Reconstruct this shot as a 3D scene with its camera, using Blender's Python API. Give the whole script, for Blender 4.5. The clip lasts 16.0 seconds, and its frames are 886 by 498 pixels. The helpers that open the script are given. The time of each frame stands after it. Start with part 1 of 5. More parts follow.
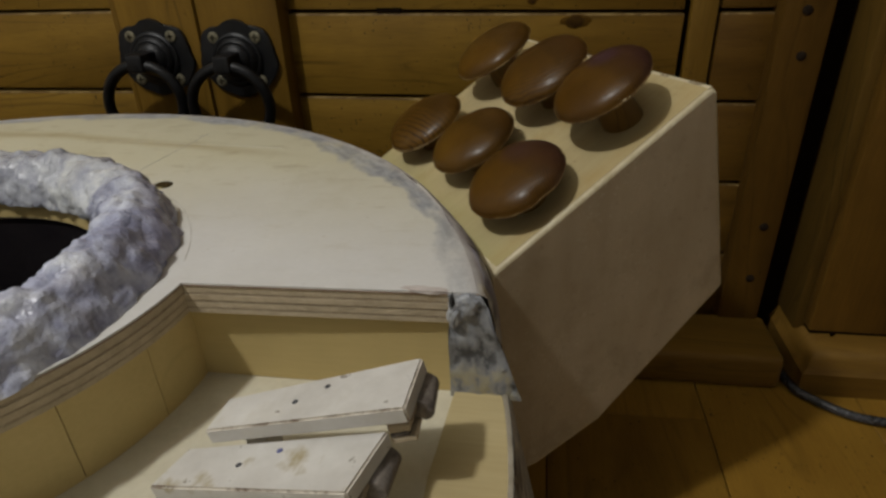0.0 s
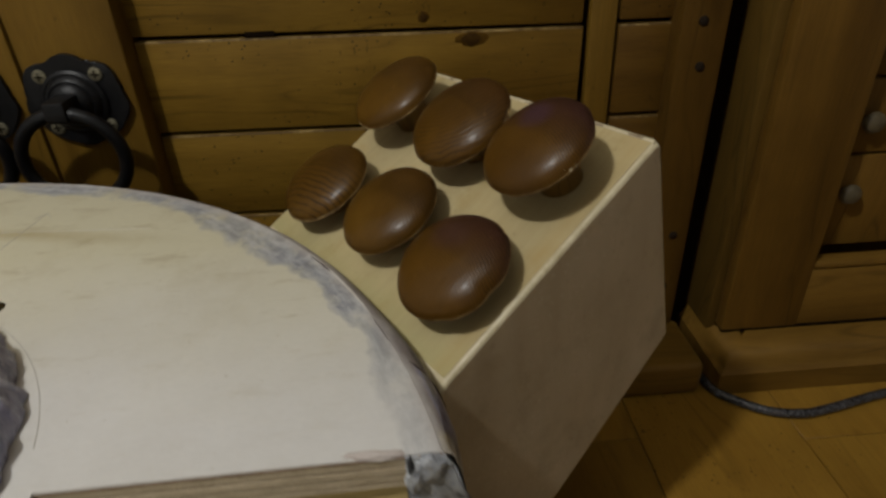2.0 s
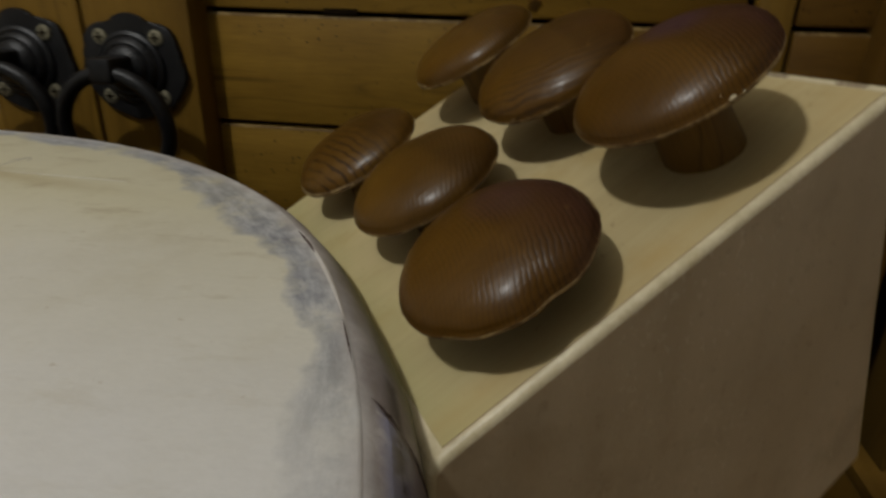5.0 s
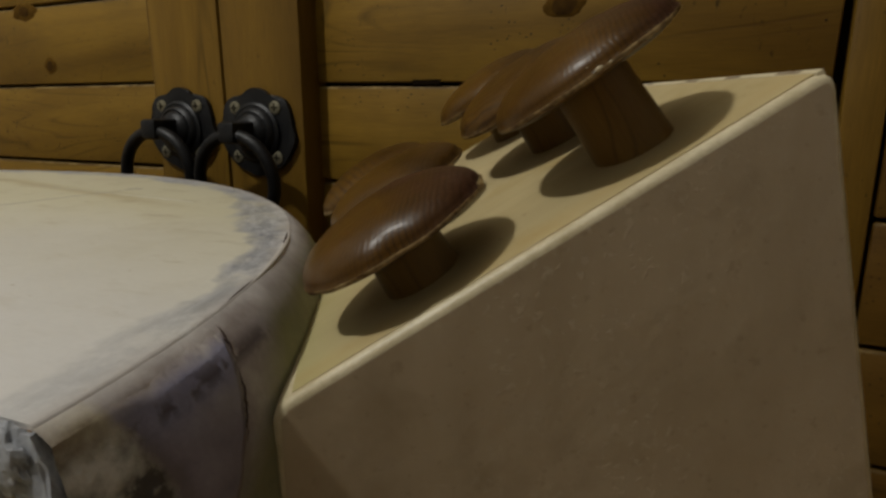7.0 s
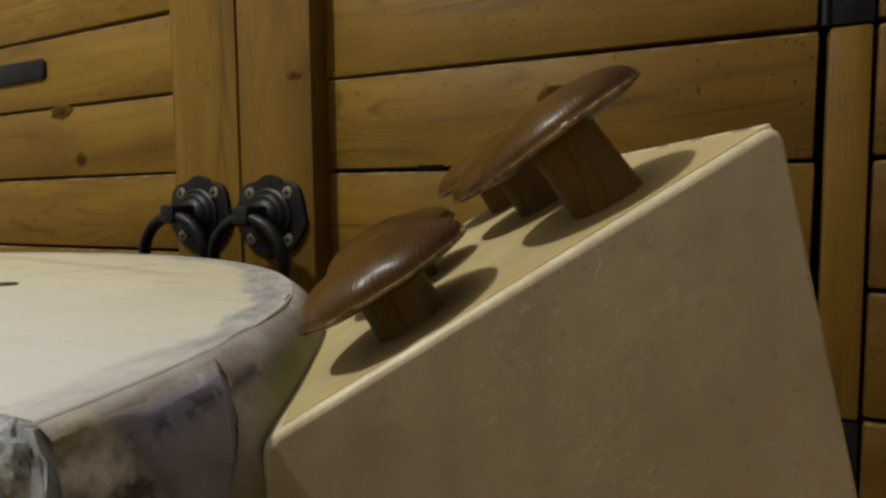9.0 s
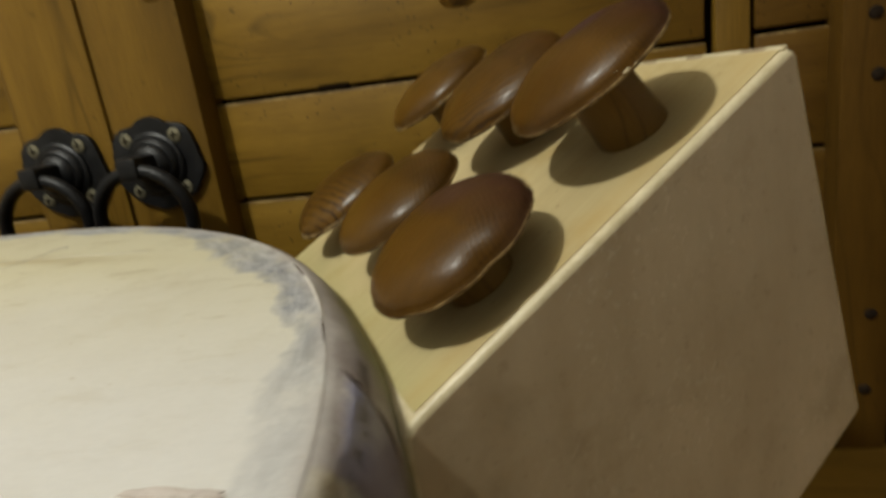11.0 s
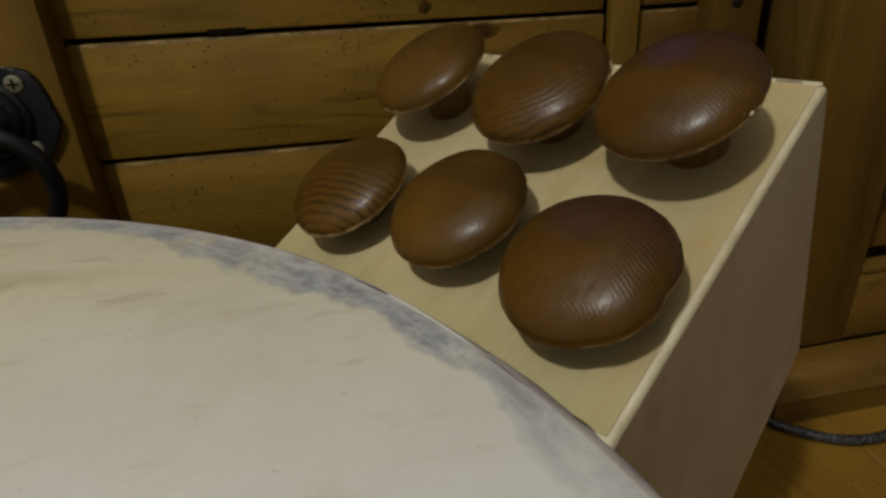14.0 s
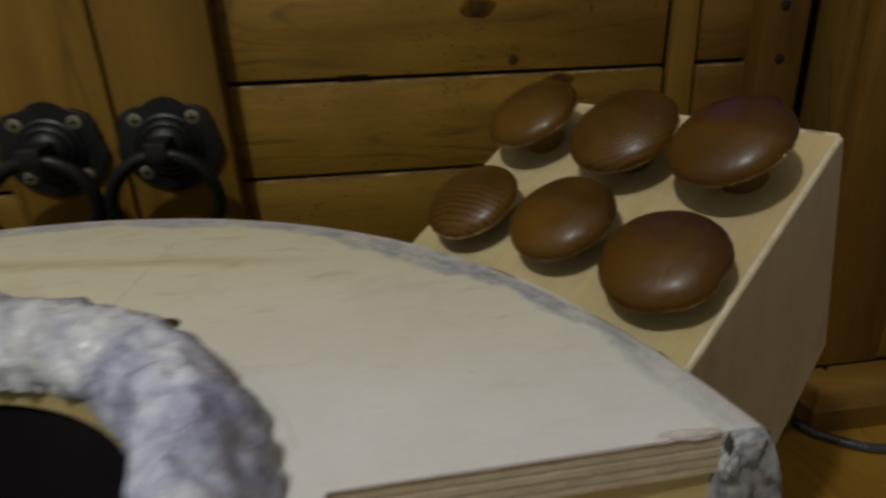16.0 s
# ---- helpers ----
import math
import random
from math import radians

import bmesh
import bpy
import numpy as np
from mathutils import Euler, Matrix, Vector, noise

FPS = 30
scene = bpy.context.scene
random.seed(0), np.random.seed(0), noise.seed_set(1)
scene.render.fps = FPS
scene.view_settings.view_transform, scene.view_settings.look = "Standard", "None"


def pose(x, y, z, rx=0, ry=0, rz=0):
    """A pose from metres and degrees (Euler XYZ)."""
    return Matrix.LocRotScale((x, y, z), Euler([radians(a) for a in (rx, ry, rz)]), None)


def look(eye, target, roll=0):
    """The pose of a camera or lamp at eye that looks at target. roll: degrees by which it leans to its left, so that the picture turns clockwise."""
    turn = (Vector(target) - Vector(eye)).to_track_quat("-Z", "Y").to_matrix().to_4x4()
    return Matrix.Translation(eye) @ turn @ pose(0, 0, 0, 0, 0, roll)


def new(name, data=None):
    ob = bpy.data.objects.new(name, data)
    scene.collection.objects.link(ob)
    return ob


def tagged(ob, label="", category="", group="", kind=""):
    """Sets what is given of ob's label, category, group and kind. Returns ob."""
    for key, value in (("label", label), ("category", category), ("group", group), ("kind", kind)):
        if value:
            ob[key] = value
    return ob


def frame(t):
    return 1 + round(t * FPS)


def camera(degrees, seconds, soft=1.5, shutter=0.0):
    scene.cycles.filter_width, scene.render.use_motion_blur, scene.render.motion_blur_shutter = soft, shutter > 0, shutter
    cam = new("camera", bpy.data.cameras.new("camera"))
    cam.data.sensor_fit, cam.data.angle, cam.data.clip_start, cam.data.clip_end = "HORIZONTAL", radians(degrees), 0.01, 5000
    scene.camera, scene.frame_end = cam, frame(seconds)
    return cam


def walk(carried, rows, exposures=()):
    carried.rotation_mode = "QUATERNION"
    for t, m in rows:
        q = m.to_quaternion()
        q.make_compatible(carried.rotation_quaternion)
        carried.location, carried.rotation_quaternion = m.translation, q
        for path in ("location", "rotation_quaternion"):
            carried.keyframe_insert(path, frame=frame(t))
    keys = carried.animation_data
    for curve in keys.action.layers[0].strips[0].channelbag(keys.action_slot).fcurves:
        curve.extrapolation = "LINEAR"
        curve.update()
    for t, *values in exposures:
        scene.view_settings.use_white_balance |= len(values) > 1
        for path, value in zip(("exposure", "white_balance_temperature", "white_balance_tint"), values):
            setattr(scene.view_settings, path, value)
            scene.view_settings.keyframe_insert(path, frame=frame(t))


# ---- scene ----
cam = camera(72.6, 16.0, 2.7, 0.5)
PATH = [
    (0, (0.091, 0.09, 0.57), (-0.202, 1.828, -0.375), -2.2),
    (0.5, (0.109, 0.102, 0.564), (-0.209, 1.853, -0.348), -3.0),
    (1, (0.125, 0.133, 0.581), (-0.132, 1.863, -0.389), -3.8),
    (1.5, (0.104, 0.157, 0.589), (-0.029, 1.883, -0.413), -3.2),
    (2, (0.057, 0.189, 0.604), (0.137, 1.909, -0.413), -2.4),
    (2.5, (0.014, 0.225, 0.619), (0.182, 1.931, -0.412), -0.8),
    (3, (-0.009, 0.243, 0.614), (0.102, 1.941, -0.437), -1.6),
    (3.5, (-0.006, 0.243, 0.609), (0.136, 1.917, -0.477), -1.5),
    (4, (0.013, 0.261, 0.57), (0.177, 1.919, -0.536), -2.2),
    (4.5, (0.055, 0.298, 0.495), (0.075, 1.999, -0.557), -5.6),
    (4.7, (0.07, 0.305, 0.491), (-0.033, 2.083, -0.419), -2.7),
    (6.8, (0.175, 0.306, 0.4528), (-0.649, 2.061, -0.0300), 0.9),
    (7, (0.187, 0.311, 0.4498), (-0.632, 2.076, -0.0030), -0.1),
    (7.5, (0.193, 0.311, 0.4468), (-0.65, 2.086, 0.0820), 0.6),
    (8, (0.201, 0.307, 0.4418), (-0.658, 2.093, 0.1840), -0.2),
    (8.5, (0.201, 0.303, 0.4288), (-0.677, 2.091, 0.2610), -0.4),
    (8.7, (0.204, 0.301, 0.4298), (-0.677, 2.089, 0.2880), -0.4),
    (10.8, (0.15, 0.282, 0.466), (-0.381, 2.17, 0.073), -7.4),
    (11, (0.124, 0.277, 0.468), (-0.291, 2.159, -0.069), -8.2),
    (11.5, (0.08, 0.264, 0.5), (-0.02, 2.14, -0.186), -4.8),
    (12, (0.045, 0.252, 0.517), (0.122, 2.103, -0.235), -3.2),
    (12.5, (0.009, 0.258, 0.523), (0.118, 2.101, -0.246), -4.4),
    (13, (-0.012, 0.313, 0.52), (0.152, 2.138, -0.281), -3.6),
    (13.5, (-0.013, 0.305, 0.531), (0.255, 2.102, -0.305), -4.5),
    (14, (-0.018, 0.293, 0.525), (0.279, 2.072, -0.34), -3.4),
    (14.5, (-0.024, 0.284, 0.522), (0.236, 2.077, -0.325), -3.0),
    (15, (-0.028, 0.278, 0.526), (0.25, 2.085, -0.285), -2.8),
    (15.5, (-0.033, 0.267, 0.528), (0.249, 2.085, -0.256), -2.7),
    (16, (-0.087, 0.193, 0.556), (0.108, 2.028, -0.216), -2.8),
]
walk(cam, [(t, look(eye, target, roll)) for t, eye, target, roll in PATH],
     [(0.0, -0.12, 6350, 11), (1.5, -0.10, 6400, 11), (2.5, -0.12, 6250, 11), (3.5, -0.17, 6180, 11), (4.5, -0.26, 6180, 11),
      (4.7, -0.24, 6250, 10), (7.0, -0.08, 6500, 10), (8.0, 0.14, 6500, 10), (8.7, 0.34, 6500, 10), (10.8, 0.61, 6700, 5),
      (11.6, 0.48, 6650, 6), (12.2, 0.24, 6250, 10), (12.6, 0.13, 6200, 11), (13.0, -0.01, 6300, 9.5), (13.5, -0.06, 6400, 8), (15.0, -0.19, 6300, 11), (16.0, -0.27, 6300, 11)])

# ---- world and light ----
world = bpy.data.worlds.new("world")
scene.world = world
world.use_nodes = True
world.node_tree.nodes["Background"].inputs[0].default_value = (1.0, 0.8, 0.6, 1)
world.node_tree.nodes["Background"].inputs[1].default_value = 0.02

bulb = bpy.data.lights.new("ceiling_bulb", "POINT")
bulb.energy, bulb.shadow_soft_size, bulb.color = 58.0, 0.05, (1.0, 0.987, 0.932)
new("ceiling_bulb", bulb).location = (-0.680, -0.146, 1.80)


# ---- materials ----
def material(name, rough=0.5, metal=0.0, coat=0.0):
    m = bpy.data.materials.new(name)
    m.use_nodes = True
    b = m.node_tree.nodes["Principled BSDF"]
    b.inputs["Roughness"].default_value = rough
    b.inputs["Metallic"].default_value = metal
    b.inputs["Coat Weight"].default_value = coat
    return m, m.node_tree, b


class Nodes:
    """Short calls for building a node tree."""

    def __init__(self, tree):
        self.t = tree

    def add(self, kind, **values):
        n = self.t.nodes.new(kind)
        for k, v in values.items():
            if k in n.inputs:
                n.inputs[k].default_value = v
        return n

    def link(self, a, b):
        self.t.links.new(a, b)

    def coords(self, scale=(1, 1, 1), shift=True, rot=(0, 0, 0)):
        tc = self.t.nodes.new("ShaderNodeTexCoord")
        mp = self.t.nodes.new("ShaderNodeMapping")
        mp.inputs["Scale"].default_value = scale
        mp.inputs["Rotation"].default_value = rot
        self.link(tc.outputs["Object"], mp.inputs["Vector"])
        if shift:
            info = self.t.nodes.new("ShaderNodeObjectInfo")
            mul = self.math("MULTIPLY", info.outputs["Random"], 37.0)
            self.link(mul, mp.inputs["Location"])
        return mp.outputs["Vector"]

    def math(self, op, a, b=0.0, c=0.0):
        n = self.t.nodes.new("ShaderNodeMath")
        n.operation = op
        for i, v in enumerate((a, b, c)):
            if isinstance(v, (int, float)):
                n.inputs[i].default_value = v
            else:
                self.link(v, n.inputs[i])
        return n.outputs[0]

    def noise(self, vec, scale, detail=4.0, rough=0.55, distort=0.0):
        n = self.add("ShaderNodeTexNoise", Scale=scale, Detail=detail, Roughness=rough, Distortion=distort)
        self.link(vec, n.inputs["Vector"])
        return n.outputs["Fac"]

    def ramp(self, fac, stops):
        n = self.t.nodes.new("ShaderNodeValToRGB")
        e = n.color_ramp.elements
        while len(e) < len(stops):
            e.new(0.5)
        for el, (p, c) in zip(e, stops):
            el.position = p
            el.color = (c, c, c, 1) if isinstance(c, (int, float)) else (*c, 1)
        self.link(fac, n.inputs["Fac"])
        return n.outputs["Color"]

    def mix(self, fac, a, b, mode="MIX"):
        n = self.t.nodes.new("ShaderNodeMix")
        n.data_type, n.blend_type = "RGBA", mode
        for sock, v in ((n.inputs["Factor"], fac), (n.inputs["A"], a), (n.inputs["B"], b)):
            if isinstance(v, (int, float)):
                sock.default_value = v
            elif isinstance(v, tuple):
                sock.default_value = (*v, 1)
            else:
                self.link(v, sock)
        return n.outputs["Result"]

    def bump(self, bsdf, height, strength, dist=0.001):
        n = self.add("ShaderNodeBump", Strength=strength, Distance=dist)
        self.link(height, n.inputs["Height"])
        self.link(n.outputs["Normal"], bsdf.inputs["Normal"])

    def xyz(self, vec):
        n = self.t.nodes.new("ShaderNodeSeparateXYZ")
        self.link(vec, n.inputs[0])
        return n.outputs[0], n.outputs[1], n.outputs[2]


def wood(name, dark, light, axis="x", rough=0.5, spec=0.3, specks=0.0, grain=1.0, bump=0.25, vary=0.25, lines=0.5, darken=0.0):
    """Sawn wood with the grain along one axis: soft bands, thin dark grain lines, fibres, worm holes and stains."""
    m, t, b = material(name, rough)
    b.inputs["Specular IOR Level"].default_value = spec
    n = Nodes(t)
    long, wide = 1.1, 9.0
    sc = {"x": (long, wide, wide), "y": (wide, long, wide), "z": (wide, wide, long)}[axis]
    v = n.coords(sc)
    band = n.noise(v, 2.2 * grain, 3, 0.5, 0.8)
    fibre = n.noise(n.coords(tuple(q * 3.5 if q > 2 else q * 1.5 for q in sc)), 22.0 * grain, 5, 0.65)
    f = n.math("ADD", n.math("MULTIPLY", fibre, 0.42), n.math("MULTIPLY", band, 0.58))
    col = n.ramp(f, [(0.30, dark), (0.70, light)])
    wave = n.math("FRACT", n.math("MULTIPLY", n.noise(v, 1.3 * grain, 2, 0.45, 0.5), 13.0))
    line = n.ramp(n.math("ABSOLUTE", n.math("SUBTRACT", wave, 0.5)), [(0.0, 1.0), (0.16, 0.0)])
    line = n.math("MULTIPLY", line, n.ramp(n.noise(v, 2.6 * grain, 2, 0.5), [(0.46, 0.0), (0.62, 1.0)]))
    col = n.mix(n.math("MULTIPLY", line, lines), col, tuple(c * 0.42 for c in dark))
    info = t.nodes.new("ShaderNodeObjectInfo")
    tone = n.math("ADD", n.math("MULTIPLY", info.outputs["Random"], vary), 1.0 - vary / 2)
    col = n.mix(1.0, col, n.ramp(tone, [(0.0, 0.0), (1.0, 1.0)]), "MULTIPLY")
    patch = n.noise(n.coords((1, 1, 1)), 6.0, 4, 0.6)
    col = n.mix(n.math("MULTIPLY", n.ramp(patch, [(0.48, 0.0), (0.78, 1.0)]), 0.4), col, tuple(c * 0.55 for c in dark))
    if darken:
        # darker brown towards the hinge side, with a cloudy edge
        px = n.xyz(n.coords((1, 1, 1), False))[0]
        hingeward = n.ramp(n.math("ADD", px, n.math("MULTIPLY", n.math("SUBTRACT", n.noise(n.coords((1, 1, 1)), 7.0, 4, 0.6), 0.5), 0.5)), [(-0.08, 0.0), (0.24, 1.0)])
        col = n.mix(n.math("MULTIPLY", hingeward, darken), col, tuple(c * q for c, q in zip(dark, (0.62, 0.52, 0.50))))
    if specks:
        vor = t.nodes.new("ShaderNodeTexVoronoi")
        vor.inputs["Scale"].default_value = 170.0
        n.link(n.coords((1, 1, 1)), vor.inputs["Vector"])
        cr, cg, cb = n.xyz(vor.outputs["Color"])
        size = n.math("MULTIPLY", cg, 0.24)
        dot = n.math("GREATER_THAN", n.math("SUBTRACT", size, vor.outputs["Distance"]), 0.03)
        cluster = n.ramp(n.noise(n.coords((1, 1, 1)), 9.0, 3, 0.6), [(0.47, 0.0), (0.56, 1.0)])
        rare = n.math("GREATER_THAN", cr, 0.45)
        spot = n.math("MULTIPLY", n.math("MULTIPLY", dot, cluster), rare)
        col = n.mix(n.math("MULTIPLY", spot, specks), col, (0.008, 0.004, 0.002))
        # scratches and bruises across the grain, in patches
        nick = n.ramp(n.noise(n.coords((2.2, 2.2, 0.8)), 62, 4, 0.7), [(0.62, 0.0), (0.69, 1.0)])
        where = n.ramp(n.noise(n.coords((1, 1, 1)), 7.0, 3, 0.6), [(0.47, 0.0), (0.57, 1.0)])
        col = n.mix(n.math("MULTIPLY", n.math("MULTIPLY", nick, where), specks * 0.95), col, tuple(c * 0.25 for c in dark))
    n.link(col, b.inputs["Base Color"])
    n.bump(b, n.math("SUBTRACT", f, n.math("MULTIPLY", line, 0.3)), bump, 0.0012)
    n.link(n.math("ADD", n.math("MULTIPLY", fibre, 0.25), rough - 0.12), b.inputs["Roughness"])
    return m


def speckled(name, a, b_, scale, rough=0.5, metal=0.0, bump=0.2, dist=0.001, coat=0.0, detail=5.0, lo=0.35, hi=0.7):
    m, t, b = material(name, rough, metal, coat)
    n = Nodes(t)
    v = n.coords()
    f = n.noise(v, scale, detail, 0.6)
    g = n.noise(v, scale * 7.3, 3, 0.6)
    col = n.ramp(n.math("ADD", n.math("MULTIPLY", f, 0.7), n.math("MULTIPLY", g, 0.3)), [(lo, a), (hi, b_)])
    n.link(col, b.inputs["Base Color"])
    n.bump(b, n.math("ADD", f, n.math("MULTIPLY", g, 0.5)), bump, dist)
    return m


PINE_D, PINE_L = (0.118, 0.062, 0.0062), (0.252, 0.144, 0.0180)
pine_h = wood("pine_along", PINE_D, PINE_L, "x", 0.5, 0.22, 0.95, 1.0, 0.35, 0.22, 0.5)
pine_hinge_dark = wood("pine_hinge_dark", PINE_D, PINE_L, "x", 0.5, 0.22, 0.95, 1.0, 0.35, 0.22, 0.6, 0.42)
pine_worn = speckled("worn_board_edge", (0.10, 0.055, 0.009), (0.30, 0.20, 0.065), 30, 0.7, 0, 0.3, 0.001, 0, 5, 0.46, 0.64)
pine_v = wood("pine_upright", (0.105, 0.054, 0.0058), (0.215, 0.120, 0.0155), "z", 0.5, 0.22, 0.5)
frame_h = wood("frame_board", (0.076, 0.036, 0.0048), (0.155, 0.081, 0.0118), "x", 0.5, 0.22, 0.7, 1.0, 0.3, 0.2, 0.5)
frame_v = wood("frame_upright", (0.078, 0.038, 0.0050), (0.150, 0.077, 0.0114), "z", 0.5, 0.22, 0.5)
pine_y = wood("pine_floor", (0.205, 0.103, 0.0125), (0.36, 0.200, 0.028), "y", 0.42, 0.3, 0.9, 0.8, 0.25, 0.40, 0.35)
oak_v = wood("cabinet_upright", (0.094, 0.046, 0.0062), (0.198, 0.104, 0.0158), "z", 0.5, 0.25)
oak_h = wood("cabinet_along", (0.115, 0.058, 0.0085), (0.245, 0.134, 0.0220), "x", 0.5, 0.25)
# cabinet wood darkened: the shade on its near side is in the colour
oak_shaded = wood("cabinet_side_shaded", (0.075, 0.041, 0.0060), (0.150, 0.083, 0.0130), "z", 0.6, 0.2)
birch = wood("birch_plywood", (0.41, 0.322, 0.155), (0.525, 0.43, 0.235), "x", 0.55, 0.3, 0.0, 0.5, 0.08, 0.06, 0.10)
birch_warm = wood("birch_panel", (0.54, 0.415, 0.172), (0.65, 0.51, 0.235), "x", 0.6, 0.25, 0.0, 0.5, 0.12, 0.12, 0.12)
ply_light = speckled("ply_light", (0.42, 0.34, 0.225), (0.60, 0.50, 0.35), 90, 0.75, 0, 0.6, 0.0015)
ply_dark = speckled("ply_dark", (0.27, 0.205, 0.135), (0.46, 0.38, 0.27), 110, 0.8, 0, 0.6, 0.0015)
board_white = speckled("raw_white_board", (0.52, 0.495, 0.455), (0.67, 0.65, 0.61), 30, 0.6, 0, 0.35, 0.0015)


skin_board = speckled("skin_board", (0.20, 0.17, 0.12), (0.36, 0.32, 0.25), 40, 0.7, 0, 0.4)


def box_board():
    """Pale unpainted board with grime, glue dots and scratches."""
    m, t, b = material("box_side_board", 0.5)
    b.inputs["Specular IOR Level"].default_value = 0.5
    n = Nodes(t)
    v = n.coords((1, 1, 1), False)
    col = n.ramp(n.noise(v, 7, 5, 0.6), [(0.3, (0.385, 0.305, 0.198)), (0.7, (0.510, 0.418, 0.290))])
    grime = n.ramp(n.noise(v, 23, 5, 0.65), [(0.52, 0.0), (0.72, 1.0)])
    col = n.mix(n.math("MULTIPLY", grime, 0.35), col, (0.20, 0.15, 0.08))
    crowd = n.ramp(n.noise(v, 13, 3, 0.6), [(0.42, 0.0), (0.60, 1.0)])
    fleck = n.ramp(n.noise(n.coords((1, 1, 1), False, (0.5, 0.9, 0.3)), 330, 2, 0.5), [(0.605, 0.0), (0.66, 1.0)])
    dash = n.ramp(n.noise(n.coords((2.6, 1, 0.8), False, (0.2, -0.6, 0.4)), 240, 2, 0.5), [(0.625, 0.0), (0.68, 1.0)])
    speck = n.math("MULTIPLY", n.math("MAXIMUM", fleck, n.math("MULTIPLY", dash, 0.12)), crowd)
    col = n.mix(n.math("MULTIPLY", speck, 0.26), col, (0.64, 0.57, 0.44))
    band = n.ramp(n.noise(n.coords((3.0, 3.0, 0.5), False, (0.25, 0.2, 0)), 16, 3, 0.55), [(0.40, 0.0), (0.66, 1.0)])
    col = n.mix(n.math("MULTIPLY", band, 0.18), col, (0.24, 0.17, 0.09))
    pit = n.ramp(n.noise(v, 210, 3, 0.6), [(0.62, 0.0), (0.69, 1.0)])
    col = n.mix(n.math("MULTIPLY", pit, 0.22), col, (0.18, 0.125, 0.065))
    scr = n.ramp(n.noise(n.coords((1, 1, 9), False, (0.4, 0.3, 0.2)), 60, 3, 0.6), [(0.68, 0.0), (0.72, 1.0)])
    col = n.mix(n.math("MULTIPLY", scr, 0.12), col, (0.60, 0.53, 0.39))
    n.link(col, b.inputs["Base Color"])
    h = n.math("ADD", n.math("MULTIPLY", n.noise(v, 45, 5, 0.65), 0.5), n.math("MULTIPLY", speck, 0.09))
    n.bump(b, h, 0.7, 0.0015)
    return m


side_board = box_board()
iron = speckled("black_iron", (0.0025, 0.0025, 0.003), (0.008, 0.008, 0.009), 60, 0.42, 0.0, 0.6, 0.0012, 0.0)
screw_steel = speckled("dull_screw", (0.11, 0.10, 0.065), (0.27, 0.245, 0.165), 200, 0.5, 0.6)
brass = speckled("old_brass", (0.05, 0.042, 0.020), (0.22, 0.185, 0.095), 260, 0.45, 1.0)
def no_sheen(m):
    m.node_tree.nodes["Principled BSDF"].inputs["Specular IOR Level"].default_value = 0.05
    return m


# near-black colour stands in for the shade down the table hole
hole_shade = speckled("shaded_inside", (0.010, 0.008, 0.010), (0.018, 0.015, 0.016), 20, 0.8)
cable_skin = speckled("cable_skin", (0.012, 0.012, 0.014), (0.085, 0.085, 0.092), 230, 0.25, 0.0, 0.6, 0.0012, 0.3, 3.0, 0.42, 0.62)
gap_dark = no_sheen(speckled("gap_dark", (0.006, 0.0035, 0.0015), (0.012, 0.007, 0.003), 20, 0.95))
no_sheen(hole_shade)
plaster = speckled("room_plaster", (0.42, 0.415, 0.39), (0.50, 0.495, 0.47), 4, 0.9)
pale_knob = speckled("pale_round", (0.075, 0.058, 0.030), (0.11, 0.085, 0.045), 60, 0.6)

CX, CY, TOP = -0.365, 0.295, 0.386   # middle of the round table, height of its top


